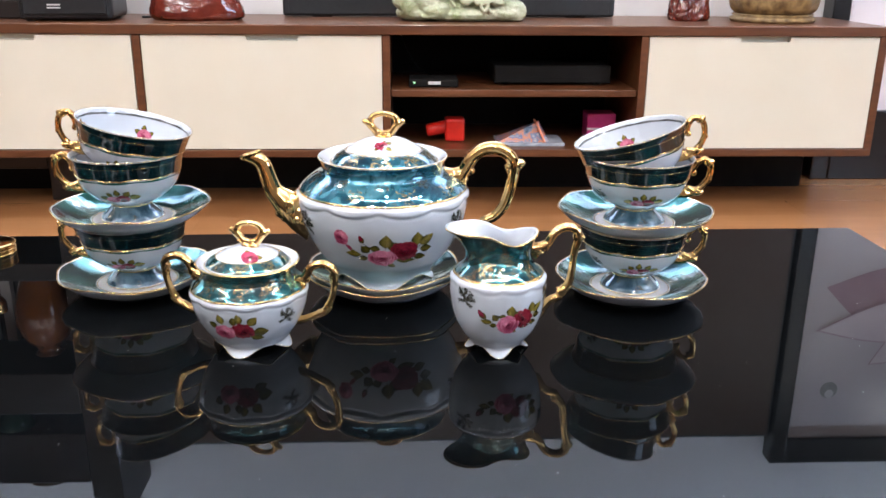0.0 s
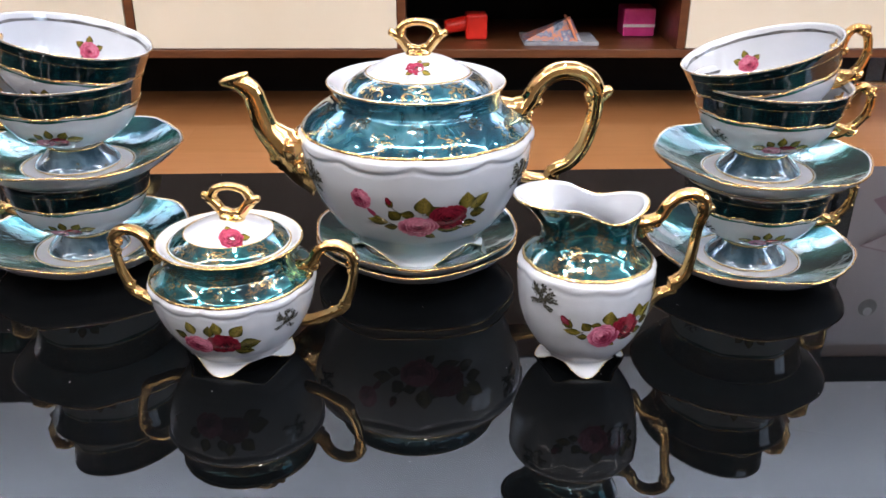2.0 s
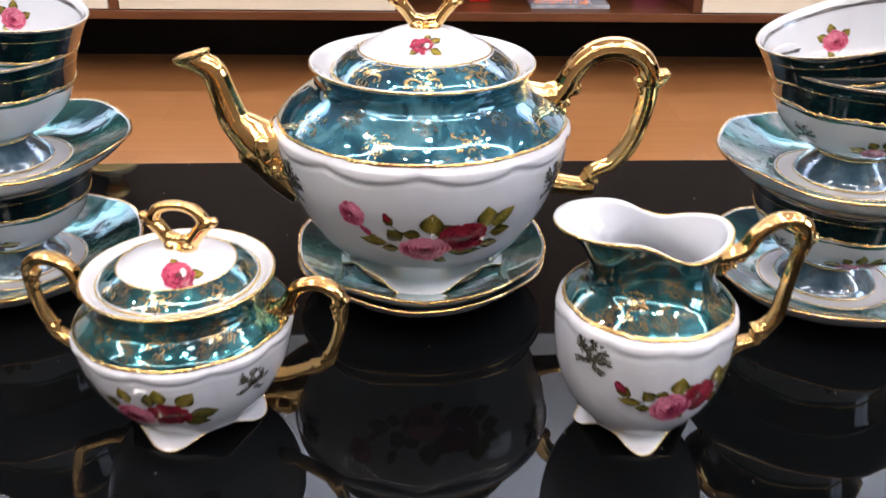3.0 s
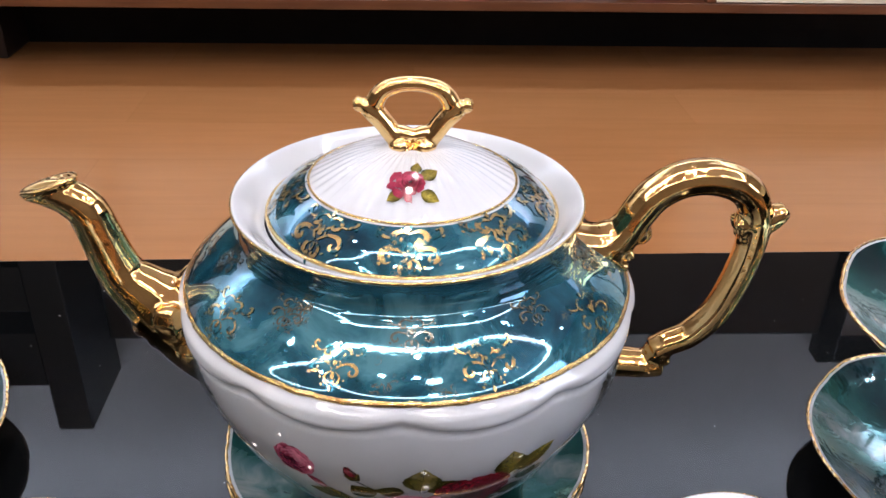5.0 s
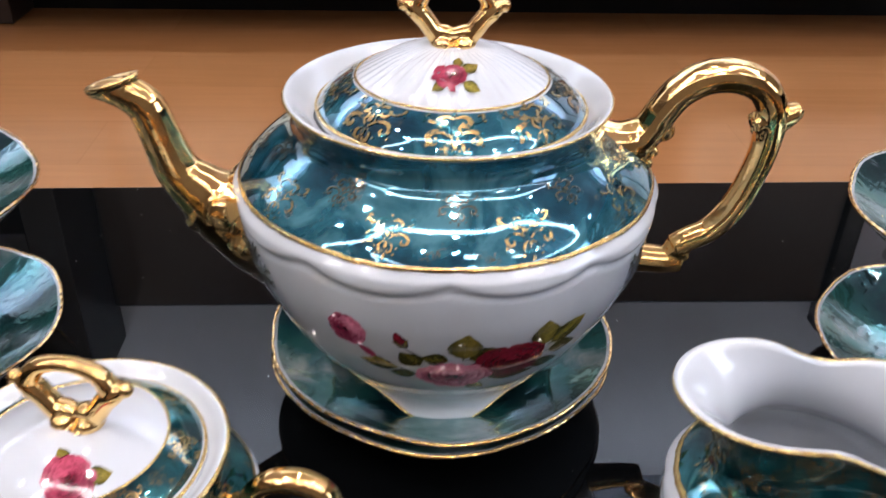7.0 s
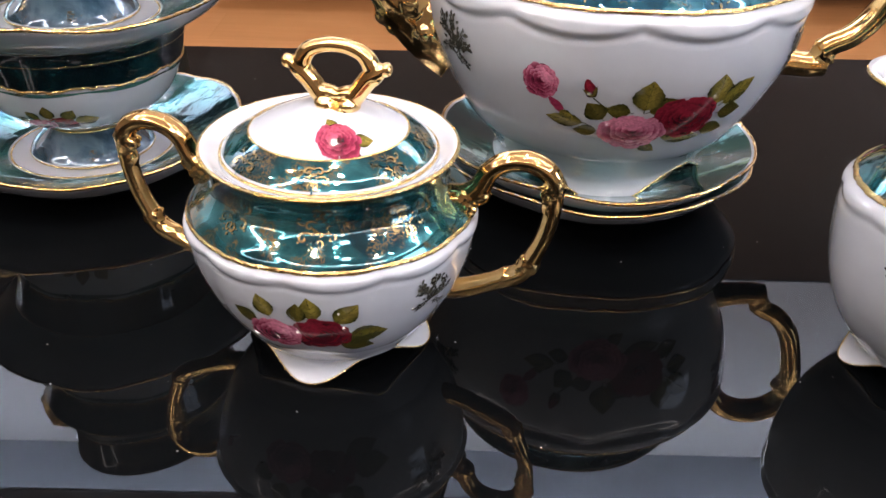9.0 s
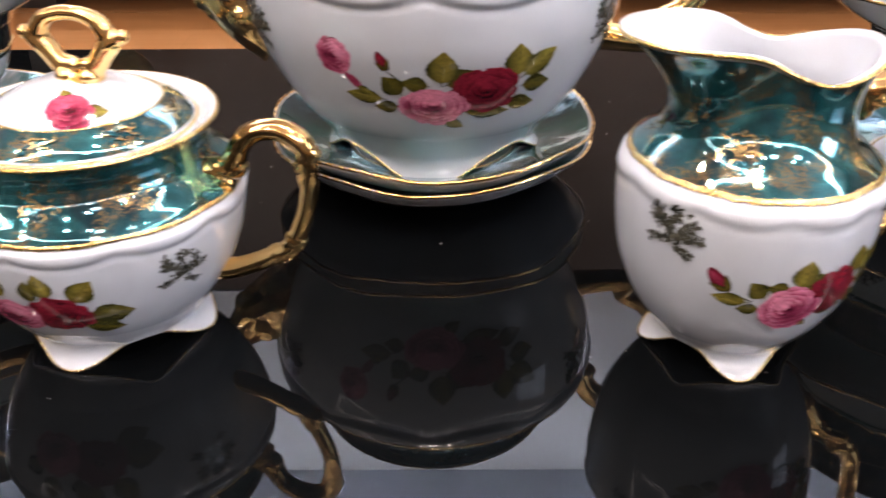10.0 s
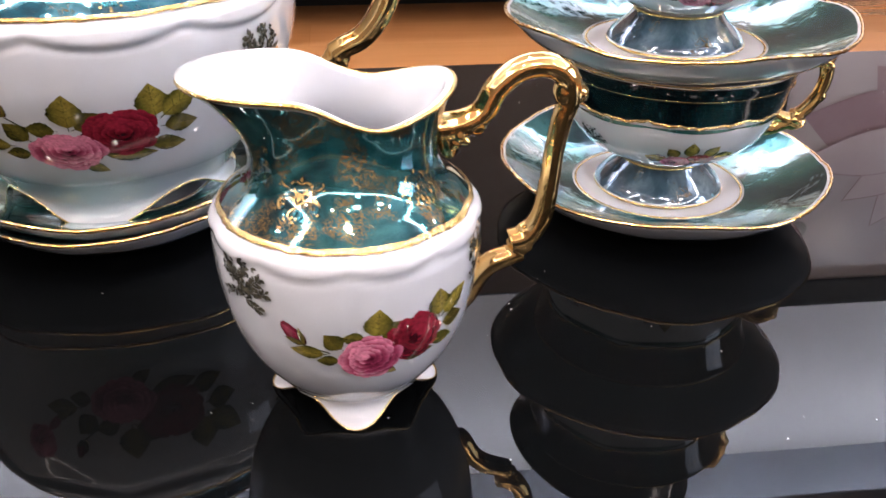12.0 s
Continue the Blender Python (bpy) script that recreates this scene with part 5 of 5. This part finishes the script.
# ---- sugar bowl
def make_sugar_bowl(at):
    pot = thing("sugar_bowl", at, "lidded white porcelain sugar bowl with two gilt handles and roses", "sugar bowl")
    prof = smooth_path([(0.018, 0.0074), (0.0278, 0.0080), (0.0364, 0.0146), (0.0432, 0.0252), (0.0473, 0.0360), (0.0489, 0.0440), (0.0493, 0.0488), (0.0486, 0.0525),
                        (0.0466, 0.0558), (0.0434, 0.0588), (0.0405, 0.0622), (0.0394, 0.0658), (0.0396, 0.0690), (0.0411, 0.0719), (0.0426, 0.0734)], 7)
    prof = slimmed(prof, 0.968)
    shape = swagged(10, 0.014, 0.018, 0.052, 0.0474, 0.0024, 0.0011, 0.0009, 0.0527)
    inner = smooth_path([(0.0426, 0.0734), (0.0421, 0.0742), (0.0404, 0.0732), (0.0382, 0.0713), (0.0362, 0.0700), (0.0340, 0.0696)], 4)
    inner = slimmed(inner, 0.968)
    mesh_object("body", *lathe(list(prof) + inner[1:], shape, 120), PORCELAIN, pot, "white porcelain body")
    painted_band("shoulder_band", prof, shape, wavy(10, 0.0530, 0.0004), 0.0724, TEAL_SMALL, pot, "teal lustre shoulder with gold filigree", 14)
    gold_band(prof, shape, wavy(10, 0.0530, 0.0004), 0.0013, pot)
    mesh_object("rim_line", *ring(0.0008, shape, 0.0411, 0.0735, 100), GOLD_LINE, pot, "gold rim")
    skirt, foot_edge = feet_skirt([(0.0414, 0.0252), (0.0354, 0.0148), (0.0316, 0.0094), (0.0292, 0.0066), (0.0282, 0.0)], 0.0085, 0.003, 1.8, 0.0075, 0.0048)
    mesh_object("foot_apron", *skirt, PORCELAIN, pot, "scalloped apron with four feet")
    mesh_object("foot_line", *closed_line(foot_edge, 0.0003), GOLD_LINE, pot)
    for s in (-1, 1):
        loop = tube([(s * 0.0385, 0, 0.0585, 0.0046), (s * 0.0450, 0, 0.0596, 0.0041), (s * 0.0492, 0, 0.0635, 0.0037), (s * 0.0520, 0, 0.0690, 0.0034), (s * 0.0575, 0, 0.0731, 0.0034), (s * 0.0655, 0, 0.0737, 0.0035), (s * 0.0720, 0, 0.0690, 0.0034), (s * 0.0728, 0, 0.0590, 0.0030), (s * 0.0708, 0, 0.0478, 0.0029), (s * 0.0668, 0, 0.0375, 0.0031)], 10, 5, 1.15)
        strut = tube([(s * 0.0680, 0, 0.0372, 0.0026), (s * 0.0635, 0, 0.0328, 0.0035), (s * 0.0565, 0, 0.0292, 0.0033), (s * 0.0500, 0, 0.0262, 0.0034), (s * 0.0440, 0, 0.0240, 0.0036), (s * 0.0385, 0, 0.0232, 0.0038)], 10, 5, 1.1)
        knops = joined(strut, tube([(s * 0.0705, 0, 0.0665, 0.0038), (s * 0.0738, 0, 0.0668, 0.0032), (s * 0.0760, 0, 0.0680, 0.0018)], 10, 4), ball(s * 0.0445, 0, 0.0562, 0.0044, 0.0050, 0.0062), ball(s * 0.0490, 0, 0.0608, 0.0042, 0.0042, 0.0040), ball(s * 0.0668, 0, 0.0372, 0.0039, 0.0038, 0.0039), ball(s * 0.0722, 0, 0.0590, 0.0034, 0.0034, 0.0042), ball(s * 0.0600, 0, 0.0312, 0.0040, 0.0037, 0.0035),
                       berries(s * 0.0715, 0.0645, 0.0031, 0.0012, 9, 8), berries(s * 0.0450, 0.0580, 0.0045, 0.0014, 10, 9), berries(s * 0.0660, 0.0365, 0.0031, 0.0012, 7, 10))
        moulded("handle", [loop, knops], 0.00045, GOLD, pot, "gilt scrolled handle", 4)
    dome = slimmed(smooth_path([(0.0364, 0.0698), (0.0364, 0.0706), (0.0355, 0.0721), (0.0333, 0.0743), (0.0300, 0.0765), (0.0262, 0.0784), (0.0210, 0.0813), (0.0140, 0.0843), (0.0070, 0.0862), (0.0003, 0.0868)], 4), 0.968)
    lid = mesh_object("lid", *lathe(dome, None, 120), PORCELAIN, pot, "white lid with teal border")
    rev = [(q[0], q[1]) for q in dome if 0.0250 < q[0] < 0.0343]
    mesh_object("lid_band", *lathe([(r + 0.0001, z + 0.0002) for r, z in rev], None, 100), TEAL_SMALL, lid, "teal lustre border with gold filigree")
    mesh_object("lid_line", *ring(0.0006, None, 0.0347, 0.0717, 100), GOLD_LINE, lid)
    mesh_object("lid_line", *ring(0.0004, None, 0.0254, 0.0785, 100), GOLD_LINE, lid)
    knob(lid, 0.86, 0.0860).location.x = 0.0032
    d = Print(FlatTop(dome), 0.0095, -0.0165, 1.0)
    for x, y, l, t in ((0.003, 0.001, 0.0065, 0.6), (0.003, -0.003, 0.006, -0.5), (-0.003, 0.003, 0.005, 2.4)):
        d.leaf(x, y, l, t, LEAF_MID)
    d.rose(-0.0010, -0.0004, 0.0074, (CRIM_DEEP, (0.19, 0.016, 0.045), (0.42, 0.065, 0.120)), 0.88)
    d.done("rose_print", lid, "small printed red rose")
    surf = Surface(prof, shape)
    for k in range(9):
        d = Print(surf, FRONT + 2 * math.pi * (k + 0.3) / 9, 0.0615, 1.0)
        d.h = 0.0004
        d.filigree(0.85)
        d.done("filigree_print", pot, "gold scrollwork motif", FILIGREE_INK)
    # Scrollwork drawn heavier, to stand in for golden strip-light reflections on the border.
    for k in range(8):
        d = Print(Surface(dome), FRONT + 2 * math.pi * (k + 0.2) / 8, 0.0752, 1.0)
        d.h = 0.0005
        d.filigree(0.72, 1.6)
        d.done("filigree_print", lid, "gold scrollwork motif", FILIGREE_INK)
    d = Print(surf, FRONT + 0.055, 0.0290, 0.74)
    for x, y, l, t, ink in ((-0.012, 0.009, 0.0125, 1.9, LEAF_MID), (0.007, 0.010, 0.0125, 1.7, LEAF_MID), (0.016, 0.008, 0.014, 0.8, LEAF_MID), (0.020, -0.002, 0.017, 0.0, LEAF_DEEP), (-0.018, 0.004, 0.012, 2.7, LEAF_DEEP), (0.016, -0.007, 0.015, -0.4, LEAF_DEEP), (0.0, 0.008, 0.011, 1.5, LEAF_DEEP)):
        d.leaf(x, y, l, t, ink)
    d.rose(0.009, 0.0, 0.013, CRIMS)
    d.rose(-0.010, -0.002, 0.0125, PINKS, 0.8)
    d.done("rose_print", pot, "printed crimson and pink roses with leaves")
    d = Print(surf, FRONT - 0.77, 0.033, 0.7)
    d.bud(0, 0, 0.004, 2.0, PINKS)
    d.done("bud_print", pot, "printed pink rosebud")
    for th in (FRONT + 1.02, FRONT + math.pi):
        d = Print(surf, th, 0.0385, 1.0)
        d.sprig(0.0072, 34)
        d.done("sprig_print", pot, "small grey printed sprig", SPRIG_INK)
    return pot


# ---- cream jug
def make_creamer(at):
    jug = thing("cream_jug", at, "white porcelain cream jug with teal neck and gilt handle", "jug")
    prof = smooth_path([(0.012, 0.0080), (0.0205, 0.0084), (0.0275, 0.0132), (0.0336, 0.0225), (0.0378, 0.0340), (0.0398, 0.0460), (0.0404, 0.0555), (0.0400, 0.0625), (0.0382, 0.0665),
                        (0.0338, 0.0708), (0.0296, 0.0742), (0.0274, 0.0785), (0.0267, 0.0835), (0.0272, 0.0890), (0.0290, 0.0960), (0.0312, 0.1030)], 5)
    prof = [(r * (0.975 + 0.025 * min(1.0, max(0.0, (z - 0.070) / 0.030))), z) for r, z in prof]
    rib = swagged(10, 0.013, 0.018, 0.063, 0.0612, 0.0024, 0.0009, 0.0010, 0.0675)
    dip = np.array(smooth_path([(0.0, -0.0016), (0.12, -0.0052), (0.30, -0.0080), (0.50, -0.0054), (0.74, -0.0006), (1.0, 0.0006)], 6))

    def shape(th, r, z):
        # the spout is drawn out at theta = pi; the rim dips at the sides and rises at both ends
        r, z = rib(th, r, z)
        t = max(0.0, (z - 0.074) / 0.029)
        c = (1 - math.cos(th)) / 2
        pull = c ** 3.5
        r = r + (0.0118 * pull) * t ** 2.6 - t * (math.sin(th) ** 2) * (0.0045 * (1 - 0.3 * c) + 0.0125 * c)
        z = z + t ** 2 * float(np.interp(c, dip[:, 0], dip[:, 1]))
        return r, z
    inner = [(r - 0.0022, z) for r, z in reversed(prof) if z > 0.03] + [(0.022, 0.016), (0.0005, 0.0145)]
    full = list(prof) + [(0.0306, 0.1040)] + inner
    mesh_object("body", *lathe(full, shape, 128), PORCELAIN, jug, "white porcelain body")
    painted_band("neck_band", prof, shape, wavy(10, 0.0678, 0.0003), 0.1015, TEAL_SMALL, jug, "teal lustre neck with gold filigree", 24, 128)
    gold_band(prof, shape, wavy(10, 0.0678, 0.0003), 0.0014, jug)
    rim = []
    for k in range(128):
        th = 2 * math.pi * k / 128
        r, z = shape(th, 0.0313, 0.1030)
        rim.append(Vector((r * math.cos(th), r * math.sin(th), z)))
    mesh_object("rim_line", *closed_line(rim, 0.0007), GOLD_LINE, jug, "gold rim")
    skirt, foot_edge = feet_skirt([(0.0324, 0.0225), (0.0270, 0.0134), (0.0234, 0.0088), (0.0214, 0.0062), (0.0206, 0.0)], 0.0080, 0.003, 1.8, 0.0075, 0.0054)
    mesh_object("foot_apron", *skirt, PORCELAIN, jug, "scalloped apron with four feet")
    mesh_object("foot_line", *closed_line(foot_edge, 0.0003), GOLD_LINE, jug)
    loop = tube([(0.0262, 0, 0.0865, 0.0044), (0.0340, 0, 0.0878, 0.0041), (0.0398, 0, 0.0912, 0.0037), (0.0433, 0, 0.0978, 0.0036), (0.0494, 0, 0.1029, 0.0037), (0.0569, 0, 0.1041, 0.0037), (0.0628, 0, 0.1010, 0.0037), (0.0643, 0, 0.0945, 0.0035), (0.0625, 0, 0.0875, 0.0032), (0.0611, 0, 0.0785, 0.0031), (0.0602, 0, 0.0683, 0.0032), (0.0586, 0, 0.0575, 0.0035), (0.0545, 0, 0.0508, 0.0037), (0.0490, 0, 0.0489, 0.0036)], 10, 6, 1.15)
    low = tube([(0.0530, 0, 0.0452, 0.0033), (0.0480, 0, 0.0434, 0.0034), (0.0436, 0, 0.0415, 0.0035), (0.0394, 0, 0.0368, 0.0034), (0.0362, 0, 0.0300, 0.0032), (0.0345, 0, 0.0265, 0.0024)], 10, 5, 1.1)
    knops = joined(ball(0.0522, 0, 0.0480, 0.0043, 0.0040, 0.0040), ball(0.0672, 0, 0.0955, 0.0026, 0.0028, 0.0030), ball(0.0632, 0, 0.0962, 0.0040, 0.0040, 0.0044), ball(0.0300, 0, 0.0835, 0.0036, 0.0042, 0.0066), ball(0.0375, 0, 0.0872, 0.0034, 0.0036, 0.0034), ball(0.0545, 0, 0.0520, 0.0037, 0.0036, 0.0032),
                   berries(0.0630, 0.0950, 0.0030, 0.0011, 9, 5), berries(0.0318, 0.0850, 0.0044, 0.0013, 10, 6), berries(0.0530, 0.0485, 0.0030, 0.0011, 7, 7))
    moulded("handle", [loop, low, knops], 0.00045, GOLD, jug, "gilt scrolled handle", 4)
    surf = Surface(prof, shape)
    for k in range(10):
        d = Print(surf, FRONT + 2 * math.pi * (k + 0.25) / 10, 0.0765 if k % 2 else 0.0850, 1.0)
        d.h = 0.0004
        d.filigree(0.95 if k % 2 else 0.75)
        d.done("filigree_print", jug, "gold scrollwork motif", FILIGREE_INK)
    d = bouquet(surf, 0.0350, FRONT + 0.125, 0.66, 0.95)
    d.done("rose_print", jug, "printed crimson and pink roses with leaves")
    d = Print(surf, FRONT - 0.42, 0.0430, 0.8)
    d.bud(0.0, 0.0, 0.0058, 2.3, REDS)
    d.done("bud_print", jug, "printed pink rosebud")
    for th in (FRONT - 0.80, FRONT + 1.20):
        d = Print(surf, th, 0.0560, 1.0)
        d.sprig(0.0078, 40)
        d.done("sprig_print", jug, "small grey printed sprig", SPRIG_INK)
    return jug


# ---- saucer and cup
def make_saucer(at):
    sc = thing("saucer", at, "scalloped teal lustre saucer with painted silver sheen, gold rim and white well", "saucer", "saucers of the tea set")
    def shape(th, r, z):
        t = max(0.0, (r - 0.040) / 0.032)
        lobe = 1 - 1.6 * (1 - lobes(th, 10, 0.6))
        crinkle = math.cos(24 * th + 0.6 * math.sin(5 * th)) + 0.6 * math.cos(37 * th + 1.0)
        return r * (1 + t * t * (0.0007 * crinkle + 0.0060 * lobe - 0.003)), z + t * t * (0.0012 * math.cos(5 * th) + 0.00008 * crinkle) + 0.0003 * t * math.sin(10 * th + 0.8)
    under = smooth_path([(0.0720, 0.0197), (0.0640, 0.0122), (0.0560, 0.0072), (0.0500, 0.0046), (0.0400, 0.0026), (0.0365, 0.0), (0.0345, 0.0), (0.0335, 0.0025), (0.0005, 0.0030)], 4)
    top = smooth_path([(0.0005, 0.0072), (0.0300, 0.0073), (0.0370, 0.0078), (0.0450, 0.0092), (0.0530, 0.0118), (0.0620, 0.0158), (0.0716, 0.0211), (0.0720, 0.0197)], 5)
    mesh_object("plate", *lathe(list(top) + list(under)[1:], shape, 144), PORCELAIN, sc, "white porcelain plate")
    band = [(r, z + 0.00025) for r, z in top if 0.0372 < r < 0.0714]
    mesh_object("lustre_border", *lathe(band, shape, 144), TEAL_SHEEN, sc, "teal and silver pearl lustre border")
    mesh_object("rim_line", *ring(0.0008, shape, 0.0719, 0.0206, 360, 6, 1.0, 0.0, 84), GOLD, sc, "gold rim")
    mesh_object("well_line", *ring(0.0005, None, 0.0372, 0.0080, 90, 6, 0.6), GOLD_LINE, sc)
    return sc


def make_cup(at):
    cup = thing("teacup", at, "footed porcelain teacup, dark green band, gilt handle, painted roses", "teacup", "teacups of the tea set")
    prof = smooth_path([(0.0275, 0.0), (0.0285, 0.0015), (0.0268, 0.0045), (0.0215, 0.0095), (0.0182, 0.0135), (0.0180, 0.0155), (0.0240, 0.0182), (0.0335, 0.0235), (0.0410, 0.0310), (0.0455, 0.0400), (0.0482, 0.0502), (0.0503, 0.0588), (0.0520, 0.0630)], 5)
    rib = scallop(8, 0.004, 0.030, 0.075)
    inner = [(0.0516, 0.0636)] + [(r - 0.0016, z) for r, z in reversed(prof) if z > 0.024] + [(0.026, 0.0205), (0.015, 0.0185), (0.0004, 0.0180)]
    mesh_object("bowl", *lathe([(0.0245, 0.002)] + list(prof) + inner, rib, 120), PORCELAIN, cup, "white porcelain bowl")
    painted_band("stem_band", prof, rib, lambda th: 0.0022, 0.0140, STEM_BLUE, cup, "steel-blue lustre stem", 8, 72)
    edge = painted_band("green_band", prof, rib, wavy(8, 0.0450, 0.0014), 0.0623, GREEN_BAND, cup, "dark green lustre band", 12, 120)[1]
    mesh_object("gold_line", *closed_line([q + Vector((0, 0, 0.0004 * math.sin(2.7 * i) + 0.0003 * math.sin(1.1 * i))) for i, q in enumerate(edge)], 0.00062), GOLD_LINE, cup)
    painted_band("lower_band", prof, rib, lambda th: wavy(8, 0.0450, 0.0014)(th) - 0.0028, 0.0442, GREEN_EDGE, cup, "thin green stripe under the gold line", 3, 120)
    for r, z, q in ((0.0519, 0.0631, 0.00035), (0.0497, 0.0566, 0.00028), (0.0183, 0.0146, 0.0006), (0.0284, 0.0012, 0.0005)):
        mesh_object("gold_ring", *ring(q, rib if z > 0.03 else None, r, z, 100), GOLD_LINE, cup)
    # grey line inside the rim
    v, f = [], []
    for k in range(120):
        th = 2 * math.pi * k / 120
        for z in (0.0580, 0.0599 + 0.0003 * math.sin(13 * th)):
            r, z = rib(th, float(np.interp(z, np.array(prof)[:, 1], np.array(prof)[:, 0])), z)
            v.append(((r - 0.0019) * math.cos(th), (r - 0.0019) * math.sin(th), z))
        k2 = (k + 1) % 120
        f.append((2 * k, 2 * k + 1, 2 * k2 + 1, 2 * k2))
    mesh_object("inner_line", v, f, SILVER_LINE, cup, "silver-grey line inside the rim")
    loop = tube([(0.0440, 0, 0.0505, 0.0039), (0.0500, 0, 0.0515, 0.0036), (0.0540, 0, 0.0575, 0.0033), (0.0600, 0, 0.0608, 0.0031), (0.0655, 0, 0.0580, 0.0032), (0.0675, 0, 0.0515, 0.0030), (0.0660, 0, 0.0430, 0.0028), (0.0612, 0, 0.0355, 0.0030), (0.0540, 0, 0.0298, 0.0033), (0.0465, 0, 0.0270, 0.0035), (0.0385, 0, 0.0275, 0.0038)], 9, 5, 1.1)
    knops = joined(tube([(0.0650, 0, 0.0578, 0.0034), (0.0678, 0, 0.0590, 0.0028), (0.0694, 0, 0.0602, 0.0018)], 10, 4), ball(0.0520, 0, 0.0480, 0.0030, 0.0028, 0.0034), ball(0.0500, 0, 0.0545, 0.0034, 0.0034, 0.0030),
                   tube([(0.0625, 0, 0.0305, 0.0018), (0.0575, 0, 0.0290, 0.0034), (0.0520, 0, 0.0312, 0.0034), (0.0470, 0, 0.0338, 0.0026)], 10, 5), ball(0.0665, 0, 0.0420, 0.0030, 0.0030, 0.0034), ball(0.0440, 0, 0.0290, 0.0036, 0.0036, 0.0046),
                   berries(0.0655, 0.0570, 0.0036, 0.0013, 7, 11), berries(0.0575, 0.0305, 0.0036, 0.0013, 7, 12))
    moulded("handle", [loop, knops], 0.0005, GOLD, cup, "gilt scrolled handle", 4)
    surf = Surface([q for q in prof if q[1] > 0.0156], rib)
    for th in (FRONT, FRONT + math.pi):
        d = Print(surf, th, 0.0275, 0.60)
        for x, y, l, t in ((-0.014, 0.0, 0.016, 2.9), (0.0, 0.007, 0.014, 1.6), (0.016, 0.002, 0.018, 0.2), (0.010, 0.006, 0.014, 0.9), (-0.008, 0.006, 0.012, 2.3)):
            d.leaf(x, y, l, t, LEAF_MID)
        d.rose(0.007, 0.0, 0.012, CRIMS, 0.8)
        d.rose(-0.008, -0.001, 0.011, PINKS, 0.7)
        d.done("rose_print", cup, "small printed roses")
        d = Print(surf, th - 1.02, 0.0325, 1.0)
        d.sprig(0.0060, 26)
        d.done("sprig_print", cup, "small grey printed sprig", SPRIG_INK)
    for th in (math.pi / 2, -math.pi / 2):
        d = Print(Surface([(r - 0.0016, z) for r, z in prof if z > 0.024], rib), th, 0.0410, 1.0, -1)
        for x, y, l, t in ((0.004, 0.002, 0.007, 0.5), (-0.004, 0.002, 0.006, 2.5), (0.002, -0.004, 0.006, -1.0), (0.001, 0.004, 0.007, 1.5)):
            d.leaf(x, y, l, t, LEAF_MID)
        d.rose(0.0, 0.0, 0.0074, PALE_PINKS, 0.9)
        d.done("rose_print", cup, "small printed rose inside the cup")
    return cup


SAUCER_UNDER_POT = "scalloped teal lustre saucer with gold rim under the teapot"
SAUCER_UNDER_CUP = "scalloped teal lustre saucer with painted silver sheen and gold rim under a teacup"
CUP_TILTED = "tilted porcelain teacup on top of a stack, rose painted inside"
POT_XY = (-0.0551, 0.8075)
saucer = make_saucer(pose(-0.0556, 0.8075, TABLE, 0, 0, 20))
tagged(saucer, SAUCER_UNDER_POT, "saucer", "saucers of the tea set")
copy_thing(saucer, pose(-0.0552, 0.8070, TABLE + 0.0063, 0, 0, 26))
make_teapot(pose(POT_XY[0], POT_XY[1], 0.4335, 0, 0, 0.6))
make_sugar_bowl(pose(-0.1580, 0.6800, TABLE, 0, 0, -9))
make_creamer(pose(0.0470, 0.6760, TABLE, 0, 0, 2))

# two stacks: saucer, cup, saucer, cup, and a tilted cup on top
STEP, WELL = 0.0648, 0.0073
RIGHT, LEFT = ((0.1839, 0.8028), (0.1838, 0.8060)), ((-0.2965, 0.8080), (-0.2940, 0.8080))
for places, turn in ((RIGHT, 46), (LEFT, 40)):
    for k, (x, y) in enumerate(places):
        plate = copy_thing(saucer, pose(x, y, TABLE + k * STEP, 0, 0, turn + 18 * k))
        tagged(plate, SAUCER_UNDER_CUP, "saucer", "saucers of the tea set")
cup = make_cup(pose(*RIGHT[0], TABLE + WELL, 0, 0, -3))
copy_thing(cup, pose(*RIGHT[1], TABLE + STEP + WELL, 0, 0, -3))
copy_thing(cup, pose(*LEFT[0], TABLE + WELL, 0, 0, 183))
copy_thing(cup, pose(*LEFT[1], TABLE + STEP + WELL, 0, 0, 183))
for at in (pose(RIGHT[1][0] + 0.0075, RIGHT[1][1] + 0.002, TABLE + 0.0960, 0, -16, -3), pose(LEFT[1][0] - 0.0040, LEFT[1][1], TABLE + 0.1005, 0, 12.5, 0) @ pose(0, 0, 0, 0, 0, 183)):
    top = copy_thing(cup, at)
    tagged(top, CUP_TILTED, "teacup", "teacups of the tea set")
